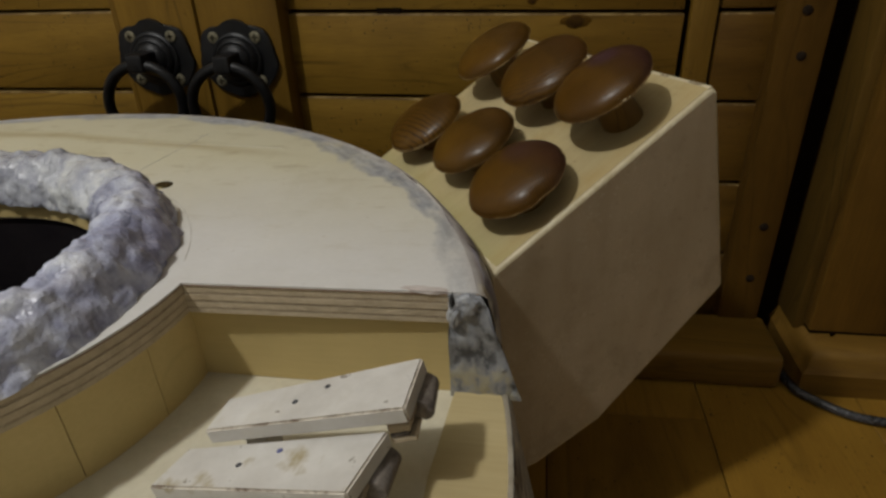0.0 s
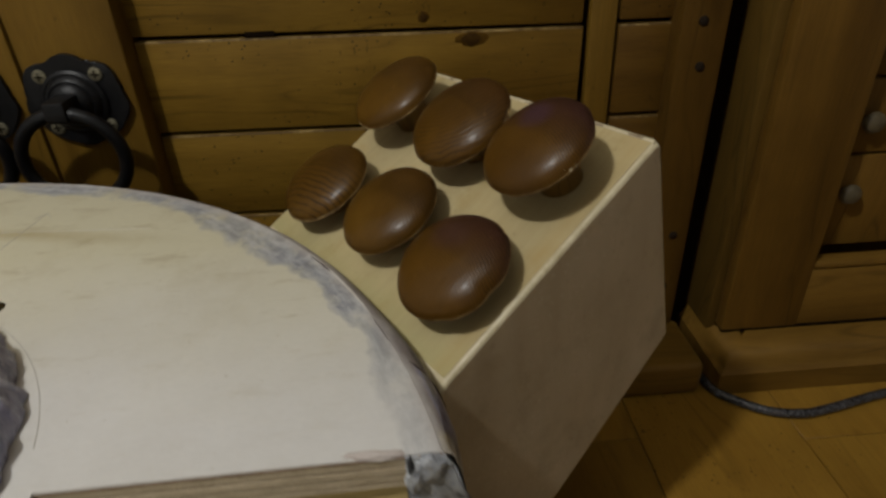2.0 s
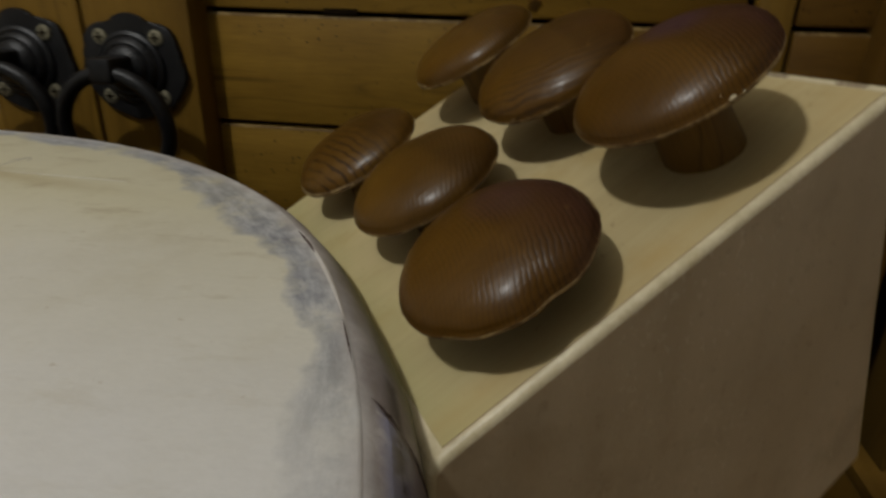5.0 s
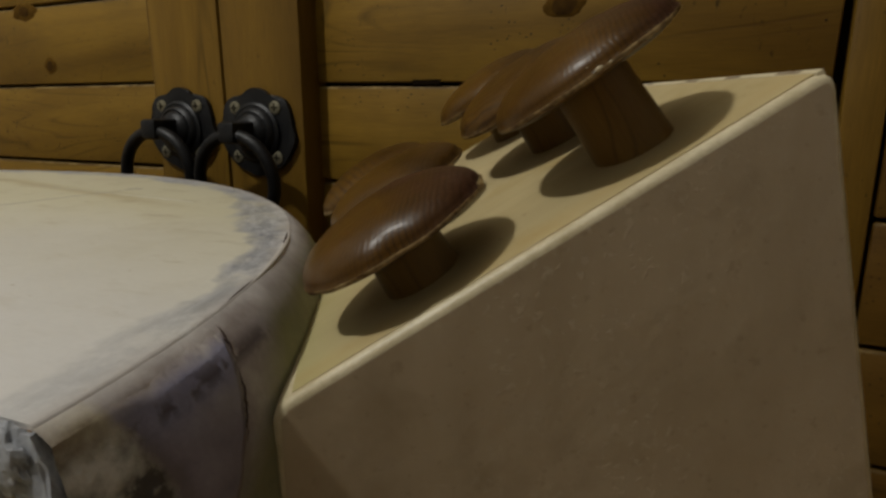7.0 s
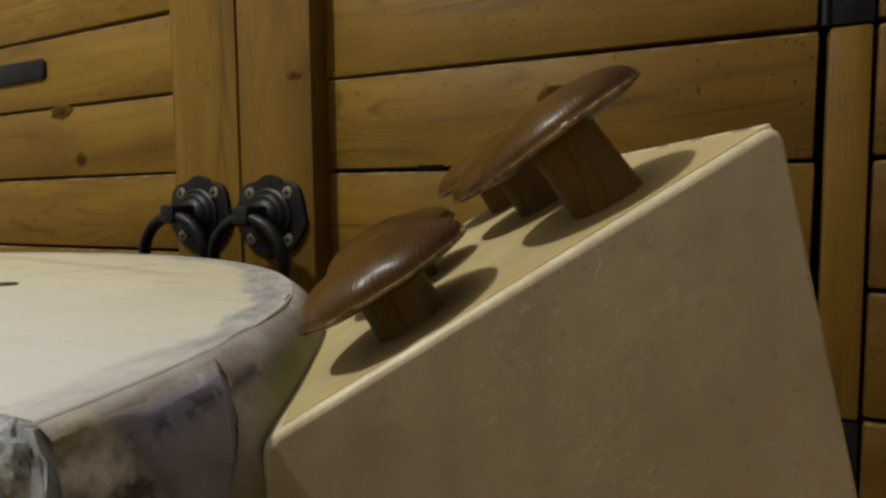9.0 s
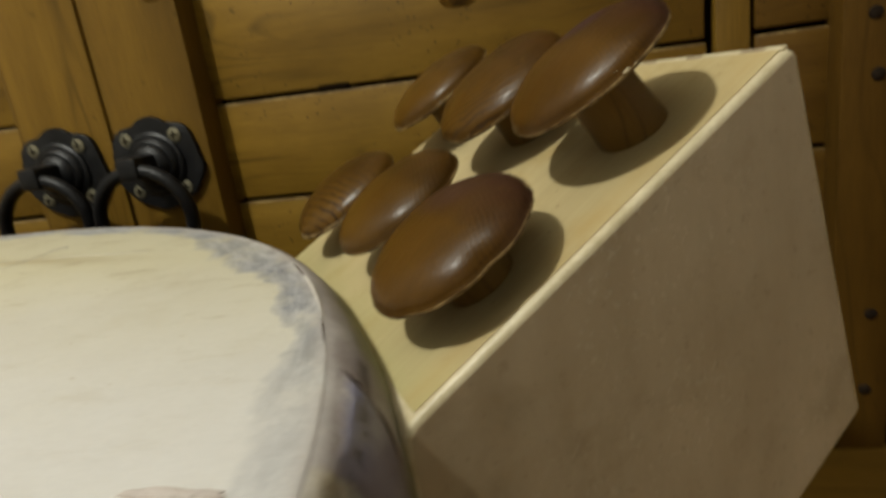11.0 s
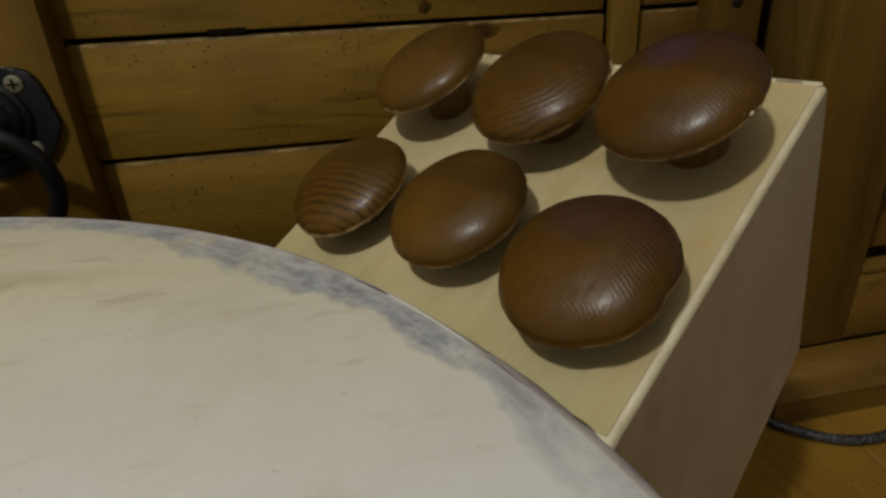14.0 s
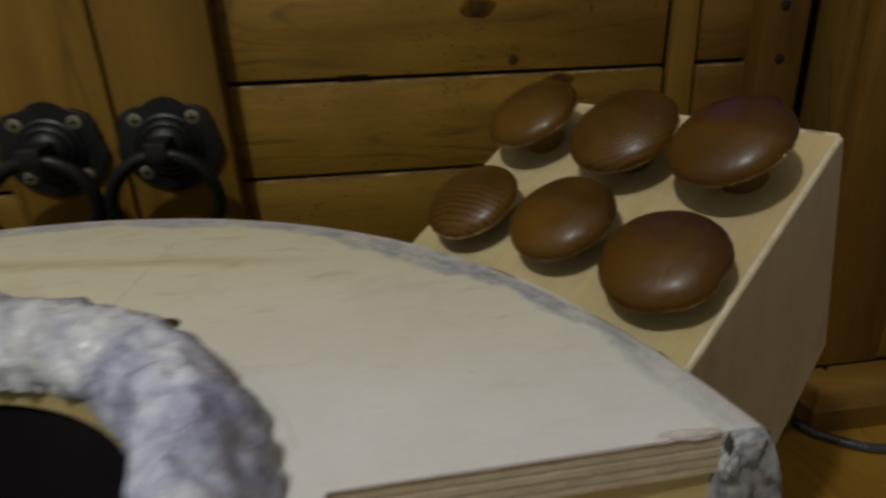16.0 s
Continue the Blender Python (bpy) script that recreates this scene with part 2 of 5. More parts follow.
def table_paint():
    """White painted board: grey blue brushed along the rim, tan stains, faint grime."""
    m, t, b = material("table_paint", 0.5)
    n = Nodes(t)
    v = n.coords((1, 1, 1), False)
    x, y, z = n.xyz(v)
    r = n.math("SQRT", n.math("ADD", n.math("MULTIPLY", x, x), n.math("MULTIPLY", y, y)))
    ang = n.math("ARCTAN2", y, x)
    base = n.ramp(n.noise(v, 9, 5, 0.6), [(0.3, (0.575, 0.555, 0.522)), (0.7, (0.65, 0.635, 0.61))])
    # yellowed area towards the back of the top
    yel = n.ramp(n.math("ADD", y, n.math("MULTIPLY", n.noise(v, 6, 4, 0.6), 0.12)), [(0.175, 0.0), (0.345, 1.0)])
    base = n.mix(n.math("MULTIPLY", yel, 0.75), base, (0.575, 0.53, 0.34))
    # tan line across the board
    ln = n.math("ADD", n.math("SUBTRACT", y, 0.353), n.math("ADD", n.math("MULTIPLY", n.math("MAXIMUM", x, -0.05), 0.17), n.math("MULTIPLY", n.noise(v, 14, 4, 0.6), 0.016)))
    near = n.math("SUBTRACT", 1.0, n.math("MULTIPLY", n.math("ABSOLUTE", ln), 85.0))
    near = n.math("MULTIPLY", n.math("MAXIMUM", near, 0.0), n.ramp(n.math("ADD", x, 0.0), [(0.12, 1.0), (0.26, 0.0)]))
    base = n.mix(n.math("MULTIPLY", near, 0.5), base, (0.33, 0.24, 0.07))
    # smudged dirt
    smut = n.ramp(n.noise(v, 17, 6, 0.68), [(0.53, 0.0), (0.78, 1.0)])
    base = n.mix(n.math("MULTIPLY", n.math("MULTIPLY", smut, n.math("ADD", n.math("MULTIPLY", yel, 0.8), 0.16)), 0.5), base, (0.36, 0.30, 0.16))
    # wiped brown smears, longest along the board, and a fine weave of worn paint
    wiped = n.ramp(n.noise(n.coords((1.0, 3.4, 1.0), False, (0, 0, -0.35)), 21, 6, 0.72), [(0.56, 0.0), (0.68, 1.0)])
    base = n.mix(n.math("MULTIPLY", n.math("MULTIPLY", wiped, n.math("ADD", n.math("MULTIPLY", yel, 0.75), 0.22)), 0.50), base, (0.33, 0.265, 0.14))
    worn = n.ramp(n.noise(n.coords((1.0, 2.2, 1.0), False, (0, 0, -0.3)), 190, 5, 0.8), [(0.30, 0.93), (0.70, 1.0)])
    base = n.mix(1.0, base, worn, "MULTIPLY")
    base = n.mix(1.0, base, (1.035, 1.035, 1.035), "MULTIPLY")
    # grey blue rim, brushed along the edge
    pol = n.add("ShaderNodeCombineXYZ")
    n.link(n.math("MULTIPLY", ang, 0.12), pol.inputs[0])
    n.link(r, pol.inputs[1])
    pv = pol.outputs[0]
    wob = n.math("ADD", n.math("MULTIPLY", n.noise(v, 22, 4, 0.58), 0.036), n.math("MULTIPLY", n.noise(v, 120, 4, 0.65), 0.008))
    bulge = n.ramp(ang, [(0.66, 0.0), (0.78, 1.0), (0.90, 1.0), (0.99, 0.0)])
    edge = n.math("ADD", n.math("ADD", r, wob), n.math("MULTIPLY", bulge, 0.014))
    rim = n.ramp(edge, [(0.4405, 0.0), (0.4418, 1.0)])
    inner = n.ramp(edge, [(0.4430, 1.0), (0.456, 0.0)])
    streak = n.noise(pv, 150, 6, 0.78)
    grey = n.ramp(n.math("ADD", n.math("MULTIPLY", streak, 0.62), n.math("MULTIPLY", n.noise(v, 60, 6, 0.78), 0.38)), [(0.40, (0.165, 0.170, 0.182)), (0.48, (0.285, 0.292, 0.312)), (0.55, (0.43, 0.435, 0.448)), (0.62, (0.60, 0.595, 0.58))])
    grey = n.mix(n.math("MULTIPLY", inner, 0.35), grey, (0.27, 0.275, 0.295))
    thin = n.math("SUBTRACT", n.ramp(n.noise(v, 36, 6, 0.72), [(0.36, 0.35), (0.50, 1.0)]), n.math("MULTIPLY", bulge, 0.16))
    fade = n.ramp(n.math("ADD", ang, n.math("MULTIPLY", n.noise(v, 12, 3, 0.6), 0.2)), [(0.40, 0.46), (0.58, 1.0)])
    col = n.mix(n.math("MULTIPLY", n.math("MULTIPLY", rim, thin), fade), base, grey)
    lip = n.ramp(n.math("ADD", r, n.math("MULTIPLY", n.noise(pv, 60, 3, 0.6), 0.004)), [(0.4325, 0.0), (0.4352, 1.0)])
    col = n.mix(n.math("MULTIPLY", lip, 0.7), col, n.ramp(n.noise(v, 30, 3, 0.6), [(0.44, (0.435, 0.395, 0.365)), (0.56, (0.58, 0.56, 0.53))]))
    # small marks
    sp = n.ramp(n.noise(v, 190, 2, 0.5), [(0.74, 0.0), (0.79, 0.8)])
    col = n.mix(n.math("MULTIPLY", sp, 0.45), col, (0.30, 0.22, 0.12))
    n.link(col, b.inputs["Base Color"])
    n.bump(b, n.math("ADD", n.noise(v, 170, 5, 0.7), n.math("MULTIPLY", rim, n.math("ADD", n.math("MULTIPLY", streak, 1.2), 0.3))), 0.26, 0.0008)
    return m


def drum_paint():
    """Brushed mauve over brown board, a torn lilac coat up to a seam, green where the box joins, lumpy grey at the cut end."""
    m, t, b = material("drum_paint", 0.55)
    n = Nodes(t)
    v = n.coords((1, 1, 1), False)
    x, y, z = n.xyz(v)
    a = n.noise(v, 16, 5, 0.65, 0.3)
    ang = n.math("ARCTAN2", y, x)
    fine = n.noise(v, 70, 6, 0.7)
    mixed = n.math("ADD", n.math("MULTIPLY", a, 0.5), n.math("MULTIPLY", fine, 0.5))
    wide, tiny = n.noise(v, 34, 5, 0.7), n.noise(v, 150, 3, 0.6)
    # thin mauve wash over the whole outside
    col = n.ramp(mixed, [(0.36, (0.175, 0.148, 0.155)), (0.52, (0.285, 0.250, 0.260)), (0.68, (0.42, 0.385, 0.395))])
    bare = n.ramp(n.math("ADD", z, n.math("MULTIPLY", wide, 0.003)), [(0.3800, 0.0), (0.3830, 1.0)])
    col = n.mix(n.math("MULTIPLY", bare, 0.6), col, n.ramp(mixed, [(0.38, (0.225, 0.178, 0.150)), (0.62, (0.36, 0.305, 0.27))]))
    # green towards the box and lower down
    reach = n.math("ADD", n.math("ADD", ang, n.math("MULTIPLY", n.math("SUBTRACT", 0.386, z), 3.0)), n.math("MULTIPLY", wide, 0.06))
    gr = n.ramp(reach, [(0.432, 0.0), (0.490, 1.0)])
    low = n.ramp(n.math("ADD", z, n.math("MULTIPLY", wide, 0.016)), [(0.380, 1.0), (0.3915, 0.0)])
    green = n.ramp(a, [(0.3, (0.105, 0.102, 0.036)), (0.7, (0.29, 0.285, 0.13))])
    col = n.mix(n.math("MULTIPLY", n.math("MULTIPLY", gr, low), 0.85), col, green)
    # lilac coat: blue grey above the level crack, dull purple below it
    zz = n.math("ADD", z, n.math("ADD", n.math("MULTIPLY", wide, 0.006), n.math("MULTIPLY", tiny, 0.0022)))
    torn = n.ramp(zz, [(0.3861, 1.0), (0.3867, 0.0)])
    seam = n.math("ADD", n.math("SUBTRACT", ang, n.math("MULTIPLY", n.math("SUBTRACT", z, 0.386), 1.25)), n.math("MULTIPLY", n.noise(v, 60, 4, 0.6), 0.016))
    before = n.ramp(seam, [(0.3525, 1.0), (0.3545, 0.0)])
    torn = n.math("MULTIPLY", torn, before)
    lilac = n.ramp(mixed, [(0.38, (0.160, 0.158, 0.245)), (0.50, (0.215, 0.217, 0.325)), (0.60, (0.270, 0.274, 0.392)), (0.70, (0.37, 0.372, 0.47))])
    dull = n.ramp(mixed, [(0.36, (0.175, 0.158, 0.205)), (0.52, (0.240, 0.220, 0.280)), (0.68, (0.33, 0.312, 0.365))])
    level = n.ramp(n.math("ADD", z, n.math("MULTIPLY", wide, 0.004)), [(0.3695, 0.0), (0.3755, 1.0)])
    col = n.mix(n.math("MULTIPLY", torn, 0.95), col, n.mix(level, dull, lilac))
    line = n.ramp(n.math("ABSOLUTE", n.math("SUBTRACT", n.math("ADD", z, n.math("MULTIPLY", wide, 0.0012)), 0.3758)), [(0.0001, 1.0), (0.0003, 0.0)])
    line = n.math("MULTIPLY", line, n.ramp(tiny, [(0.44, 0.0), (0.54, 1.0)]))
    line = n.math("MULTIPLY", line, n.ramp(n.math("ADD", ang, n.math("MULTIPLY", fine, 0.03)), [(0.405, 1.0), (0.412, 0.0)]))
    col = n.mix(n.math("MULTIPLY", line, 0.8), col, (0.05, 0.035, 0.04))
    # pale frayed edge where the coat is torn at the seam
    fray = n.math("MULTIPLY", n.ramp(n.math("ABSOLUTE", n.math("SUBTRACT", zz, 0.3865)), [(0.0002, 1.0), (0.0006, 0.0)]), n.ramp(tiny, [(0.47, 0.0), (0.56, 1.0)]))
    fray = n.math("MULTIPLY", fray, n.math("MULTIPLY", before, n.ramp(ang, [(0.30, 0.15), (0.33, 1.0)])))
    col = n.mix(n.math("MULTIPLY", fray, 0.6), col, (0.60, 0.58, 0.56))
    # ochre strip at the cut end that turns into lumps of black, grey and white lower down
    strip = n.ramp(n.math("SUBTRACT", n.math("ADD", ang, n.math("MULTIPLY", fine, 0.030)), n.math("MULTIPLY", n.math("SUBTRACT", 0.386, z), 0.7)), [(0.236, 1.0), (0.241, 0.0)])
    ochre = n.ramp(fine, [(0.4, (0.19, 0.135, 0.06)), (0.62, (0.46, 0.39, 0.24))])
    lump = n.ramp(n.math("ADD", n.math("MULTIPLY", n.noise(v, 105, 4, 0.6), 0.7), n.math("MULTIPLY", a, 0.3)), [(0.40, (0.060, 0.058, 0.055)), (0.44, (0.23, 0.227, 0.205)), (0.51, (0.43, 0.428, 0.395)), (0.60, (0.68, 0.675, 0.635))])
    down = n.ramp(n.math("ADD", z, n.math("MULTIPLY", wide, 0.018)), [(0.382, 1.0), (0.392, 0.0)])
    col = n.mix(n.math("MULTIPLY", strip, 0.92), col, n.mix(down, ochre, lump))
    smear = n.math("MULTIPLY", n.ramp(n.math("ABSOLUTE", n.math("SUBTRACT", n.math("SUBTRACT", n.math("ADD", ang, n.math("MULTIPLY", fine, 0.02)), n.math("MULTIPLY", n.math("SUBTRACT", 0.386, z), 0.7)), 0.238)), [(0.003, 1.0), (0.014, 0.0)]), down)
    col = n.mix(n.math("MULTIPLY", smear, 0.35), col, (0.09, 0.06, 0.03))
    white = n.ramp(n.math("ADD", z, n.math("MULTIPLY", n.noise(v, 80, 4, 0.6), 0.003)), [(0.3836, 0.0), (0.3868, 0.8)])
    over = n.math("MULTIPLY", n.ramp(n.math("ADD", z, n.math("MULTIPLY", wide, 0.005)), [(0.3790, 0.0), (0.3870, 0.75)]), n.ramp(ang, [(0.355, 0.25), (0.400, 1.0)]))
    white = n.math("MAXIMUM", white, over)
    col = n.mix(white, col, n.ramp(mixed, [(0.40, (0.40, 0.37, 0.355)), (0.60, (0.56, 0.54, 0.515))]))
    n.link(col, b.inputs["Base Color"])
    high = n.math("ADD", n.math("MULTIPLY", fine, 0.5), n.math("MULTIPLY", torn, 0.6))
    high = n.math("ADD", n.math("SUBTRACT", high, n.math("MULTIPLY", line, 0.15)), n.math("MULTIPLY", n.math("MULTIPLY", strip, down), n.noise(v, 105, 4, 0.6)))
    n.bump(b, high, 0.8, 0.0020)
    n.link(n.math("SUBTRACT", 0.60, n.math("MULTIPLY", torn, 0.20)), b.inputs["Roughness"])
    return m


def marbled_paint():
    """Thick lumpy black, grey and white paint with olive stains."""
    m, t, b = material("marbled_grey_paint", 0.6)
    n = Nodes(t)
    v = n.coords((1, 1, 0.6), False)
    z = n.xyz(n.coords((1, 1, 1), False))[2]
    f = n.noise(v, 110, 5, 0.62)
    g = n.noise(v, 40, 3, 0.6)
    k = n.math("ADD", n.math("MULTIPLY", f, 0.62), n.math("MULTIPLY", g, 0.38))
    col = n.ramp(k, [(0.39, (0.090, 0.091, 0.096)), (0.44, (0.215, 0.222, 0.238)), (0.52, (0.33, 0.340, 0.360)), (0.64, (0.50, 0.502, 0.495))])
    tan = n.math("MULTIPLY", n.ramp(n.math("ADD", z, n.math("MULTIPLY", g, 0.03)), [(0.340, 1.0), (0.356, 0.0)]), n.ramp(f, [(0.45, 0.0), (0.58, 1.0)]))
    col = n.mix(n.math("MULTIPLY", tan, 0.7), col, (0.36, 0.31, 0.17))
    n.link(col, b.inputs["Base Color"])
    n.bump(b, n.math("ADD", f, g), 0.8, 0.0020)
    return m


def mache():
    """Rough paper pulp painted white, grey and lilac, with shiny flecks."""
    m, t, b = material("paper_pulp", 0.4)
    n = Nodes(t)
    v = n.coords((1, 1, 1), False)
    x, y, z = n.xyz(v)
    f = n.noise(v, 24, 4, 0.6, 0.3)
    g = n.noise(v, 80, 4, 0.6)
    k = n.math("ADD", n.math("MULTIPLY", f, 0.6), n.math("MULTIPLY", g, 0.4))
    col = n.ramp(k, [(0.35, (0.21, 0.215, 0.305)), (0.44, (0.33, 0.345, 0.465)), (0.52, (0.47, 0.490, 0.595)), (0.62, (0.67, 0.685, 0.725))])
    pale = n.ramp(n.math("ADD", y, n.math("MULTIPLY", f, 0.08)), [(0.10, 0.0), (0.20, 1.0)])
    col = n.mix(n.math("MULTIPLY", pale, 0.6), col, n.ramp(k, [(0.38, (0.22, 0.22, 0.21)), (0.62, (0.50, 0.50, 0.46))]))
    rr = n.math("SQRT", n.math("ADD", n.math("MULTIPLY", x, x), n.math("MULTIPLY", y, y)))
    # purple outer flank; part of its darkness is the unlit side put into colour
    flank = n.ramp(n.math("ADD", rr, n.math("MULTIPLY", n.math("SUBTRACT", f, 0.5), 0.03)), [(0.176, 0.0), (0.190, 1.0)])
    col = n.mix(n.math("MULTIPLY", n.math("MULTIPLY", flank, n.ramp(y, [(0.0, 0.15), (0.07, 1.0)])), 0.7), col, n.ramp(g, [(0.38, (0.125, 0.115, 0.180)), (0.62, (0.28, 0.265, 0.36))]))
    stain = n.ramp(n.noise(v, 17, 3, 0.6), [(0.58, 0.0), (0.72, 1.0)])
    col = n.mix(n.math("MULTIPLY", stain, 0.4), col, (0.30, 0.27, 0.22))
    n.link(col, b.inputs["Base Color"])
    n.bump(b, n.math("ADD", n.math("ADD", n.math("MULTIPLY", n.noise(v, 62, 3, 0.55), 1.2), n.math("MULTIPLY", g, 0.5)), n.math("MULTIPLY", n.noise(v, 200, 3, 0.6), 0.14)), 1.0, 0.0036)
    n.link(n.ramp(n.noise(v, 90, 2, 0.5), [(0.42, 0.48), (0.60, 0.21)]), b.inputs["Roughness"])
    return m


def knob_wood(pitch, strength, cx, cy, lo, hi, tone, violet):
    """Brown stained turned wood. Growth rings round (cx, cy) stand up, most where u runs from lo to hi. The last value
    sets a purple tinge on the high side and a painted reflection.
    """
    m, t, b = material("stained_knob", 0.40, 0, 0.05)
    b.inputs["Coat Roughness"].default_value = 0.2
    b.inputs["Specular IOR Level"].default_value = 0.18
    n = Nodes(t)
    own = n.coords((1, 1, 1), False)
    x, y, z = n.xyz(own)
    move = n.t.nodes.new("ShaderNodeVectorMath")
    move.operation = "SUBTRACT"
    n.link(own, move.inputs[0])
    move.inputs[1].default_value = (cx, cy, 0.0)
    w = t.nodes.new("ShaderNodeTexWave")
    w.wave_type, w.rings_direction = "RINGS", "Z"
    w.inputs["Scale"].default_value, w.inputs["Distortion"].default_value = 0.314 / pitch, 3.6
    w.inputs["Detail"].default_value, w.inputs["Detail Scale"].default_value = 3.0, 1.1
    n.link(move.outputs[0], w.inputs["Vector"])
    fib = n.noise(n.coords((9, 34, 20)), 12, 4, 0.6)
    soft = n.math("ADD", x, n.math("MULTIPLY", n.math("SUBTRACT", n.noise(own, 40, 3, 0.6), 0.5), 0.03))
    mask = n.ramp(n.math("DIVIDE", n.math("SUBTRACT", soft, lo), hi - lo), [(0.0, 0.30), (1.0, 1.0)])
    line = n.math("MULTIPLY", n.ramp(w.outputs["Fac"], [(0.66, 0.0), (0.92, 1.0)]), mask)
    patchy = n.ramp(n.noise(n.coords((1, 1, 1)), 60, 4, 0.65), [(0.36, 0.25), (0.56, 1.0)])
    line = n.math("MULTIPLY", n.math("MULTIPLY", line, strength), patchy)
    blot = n.noise(n.coords((1, 1, 1)), 26, 3, 0.5)
    f = n.math("ADD", n.math("MULTIPLY", fib, 0.3), n.math("MULTIPLY", blot, 0.7))
    body = n.ramp(f, [(0.34, tuple(c * q for c, q in zip((0.0445, 0.0195, 0.0023), tone))), (0.52, tuple(c * q for c, q in zip((0.068, 0.0312, 0.0037), tone))), (0.68, tuple(c * q for c, q in zip((0.096, 0.0460, 0.0058), tone)))])
    # tan on the low side: the light falling there is put into the colour
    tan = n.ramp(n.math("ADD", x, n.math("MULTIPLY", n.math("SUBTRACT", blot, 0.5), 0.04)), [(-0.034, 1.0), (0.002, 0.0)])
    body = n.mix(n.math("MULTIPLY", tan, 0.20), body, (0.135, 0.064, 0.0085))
    # darker and purplish towards the high side
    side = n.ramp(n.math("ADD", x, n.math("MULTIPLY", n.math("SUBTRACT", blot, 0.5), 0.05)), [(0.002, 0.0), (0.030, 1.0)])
    body = n.mix(n.math("MULTIPLY", side, violet), body, (0.034, 0.0130, 0.0150))
    # oval purple patch: a bluish reflection painted on the dome
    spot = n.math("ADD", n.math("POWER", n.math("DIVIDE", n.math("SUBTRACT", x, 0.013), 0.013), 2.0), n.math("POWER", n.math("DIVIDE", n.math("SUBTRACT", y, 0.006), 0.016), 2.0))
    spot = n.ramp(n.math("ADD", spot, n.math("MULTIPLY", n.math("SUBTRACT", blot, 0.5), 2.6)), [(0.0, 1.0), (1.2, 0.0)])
    body = n.mix(n.math("MULTIPLY", spot, max(0.0, violet - 0.55)), body, (0.060, 0.0300, 0.0850))
    col = n.mix(n.math("MULTIPLY", line, 0.80), body, (0.018, 0.0070, 0.0020))
    worn = n.ramp(n.noise(n.coords((1, 1, 1)), 150, 3, 0.6), [(0.68, 0.0), (0.76, 1.0)])
    col = n.mix(n.math("MULTIPLY", worn, 0.25), col, (0.19, 0.11, 0.035))
    n.link(col, b.inputs["Base Color"])
    broken = n.ramp(n.noise(n.coords((1, 1, 1)), 85, 3, 0.6), [(0.38, 0.25), (0.58, 1.0)])
    ridge = n.math("MULTIPLY", n.math("MULTIPLY", n.ramp(w.outputs["Fac"], [(0.35, 0.0), (0.9, 1.0)]), n.math("MULTIPLY", mask, broken)), min(1.0, 0.45 + strength))
    n.bump(b, n.math("SUBTRACT", n.math("MULTIPLY", fib, 0.30), n.math("MULTIPLY", ridge, 0.15)), 0.6, 0.0010)
    n.link(n.math("ADD", n.math("MULTIPLY", fib, 0.24), 0.22), b.inputs["Roughness"])
    return m


paint_top, paint_drum, paint_marble, pulp = table_paint(), drum_paint(), marbled_paint(), mache()
stem_wood = wood("knob_stem_wood", (0.115, 0.058, 0.0100), (0.215, 0.119, 0.0230), "z", 0.5, 0.3, 0.0, 2.0)
worn_edge = speckled("worn_pale_edge", (0.075, 0.036, 0.006), (0.50, 0.36, 0.16), 75, 0.55, 0, 0.4, 0.001, 0, 4, 0.43, 0.68)


# ---- building helpers ----
def thing(name, at, label, category, kind="", group=""):
    e = new(name)
    e.location = at
    e.empty_display_size = 0.05
    return tagged(e, label, category, group, kind)


def part(name, bm, mats, parent, label="", smooth=True, at=None):
    """Link a bmesh as one mesh under a thing or a part; its coordinates are the parent's."""
    me = bpy.data.meshes.new(name)
    bmesh.ops.recalc_face_normals(bm, faces=bm.faces)
    for f in bm.faces:
        f.smooth = smooth
    bm.to_mesh(me)
    bm.free()
    for m in (mats if isinstance(mats, (list, tuple)) else (mats,)):
        me.materials.append(m)
    if smooth:
        me.set_sharp_from_angle(angle=radians(38))
    ob = new(name, me)
    ob.parent = parent
    if at is not None:
        ob.location = at
    if label:
        ob["label"] = label
    return ob


def box(x0, x1, y0, y1, z0, z1, bevel=0.002, seg=1, bm=None):
    bm = bm or bmesh.new()
    v = [bm.verts.new((x, y, z)) for z in (z0, z1) for x, y in ((x0, y0), (x1, y0), (x1, y1), (x0, y1))]
    fs = [bm.faces.new([v[i] for i in q]) for q in ((3, 2, 1, 0), (4, 5, 6, 7), (0, 1, 5, 4), (1, 2, 6, 5), (2, 3, 7, 6), (3, 0, 4, 7))]
    if bevel:
        es = list({e for f in fs for e in f.edges})
        bmesh.ops.bevel(bm, geom=es, offset=bevel, segments=seg, affect="EDGES", profile=0.5)
    return bm


def prism(outline, z0, z1, bevel=0.0, seg=2, bm=None):
    """An outline in x and y drawn up from z0 to z1."""
    bm = bm or bmesh.new()
    lo = [bm.verts.new((x, y, z0)) for x, y in outline]
    hi = [bm.verts.new((x, y, z1)) for x, y in outline]
    k = len(outline)
    fs = [bm.faces.new(lo[::-1]), bm.faces.new(hi)]
    fs += [bm.faces.new((lo[i], lo[(i + 1) % k], hi[(i + 1) % k], hi[i])) for i in range(k)]
    if bevel:
        bmesh.ops.bevel(bm, geom=list({e for f in fs for e in f.edges}), offset=bevel, segments=seg, affect="EDGES", profile=0.5)
    return bm


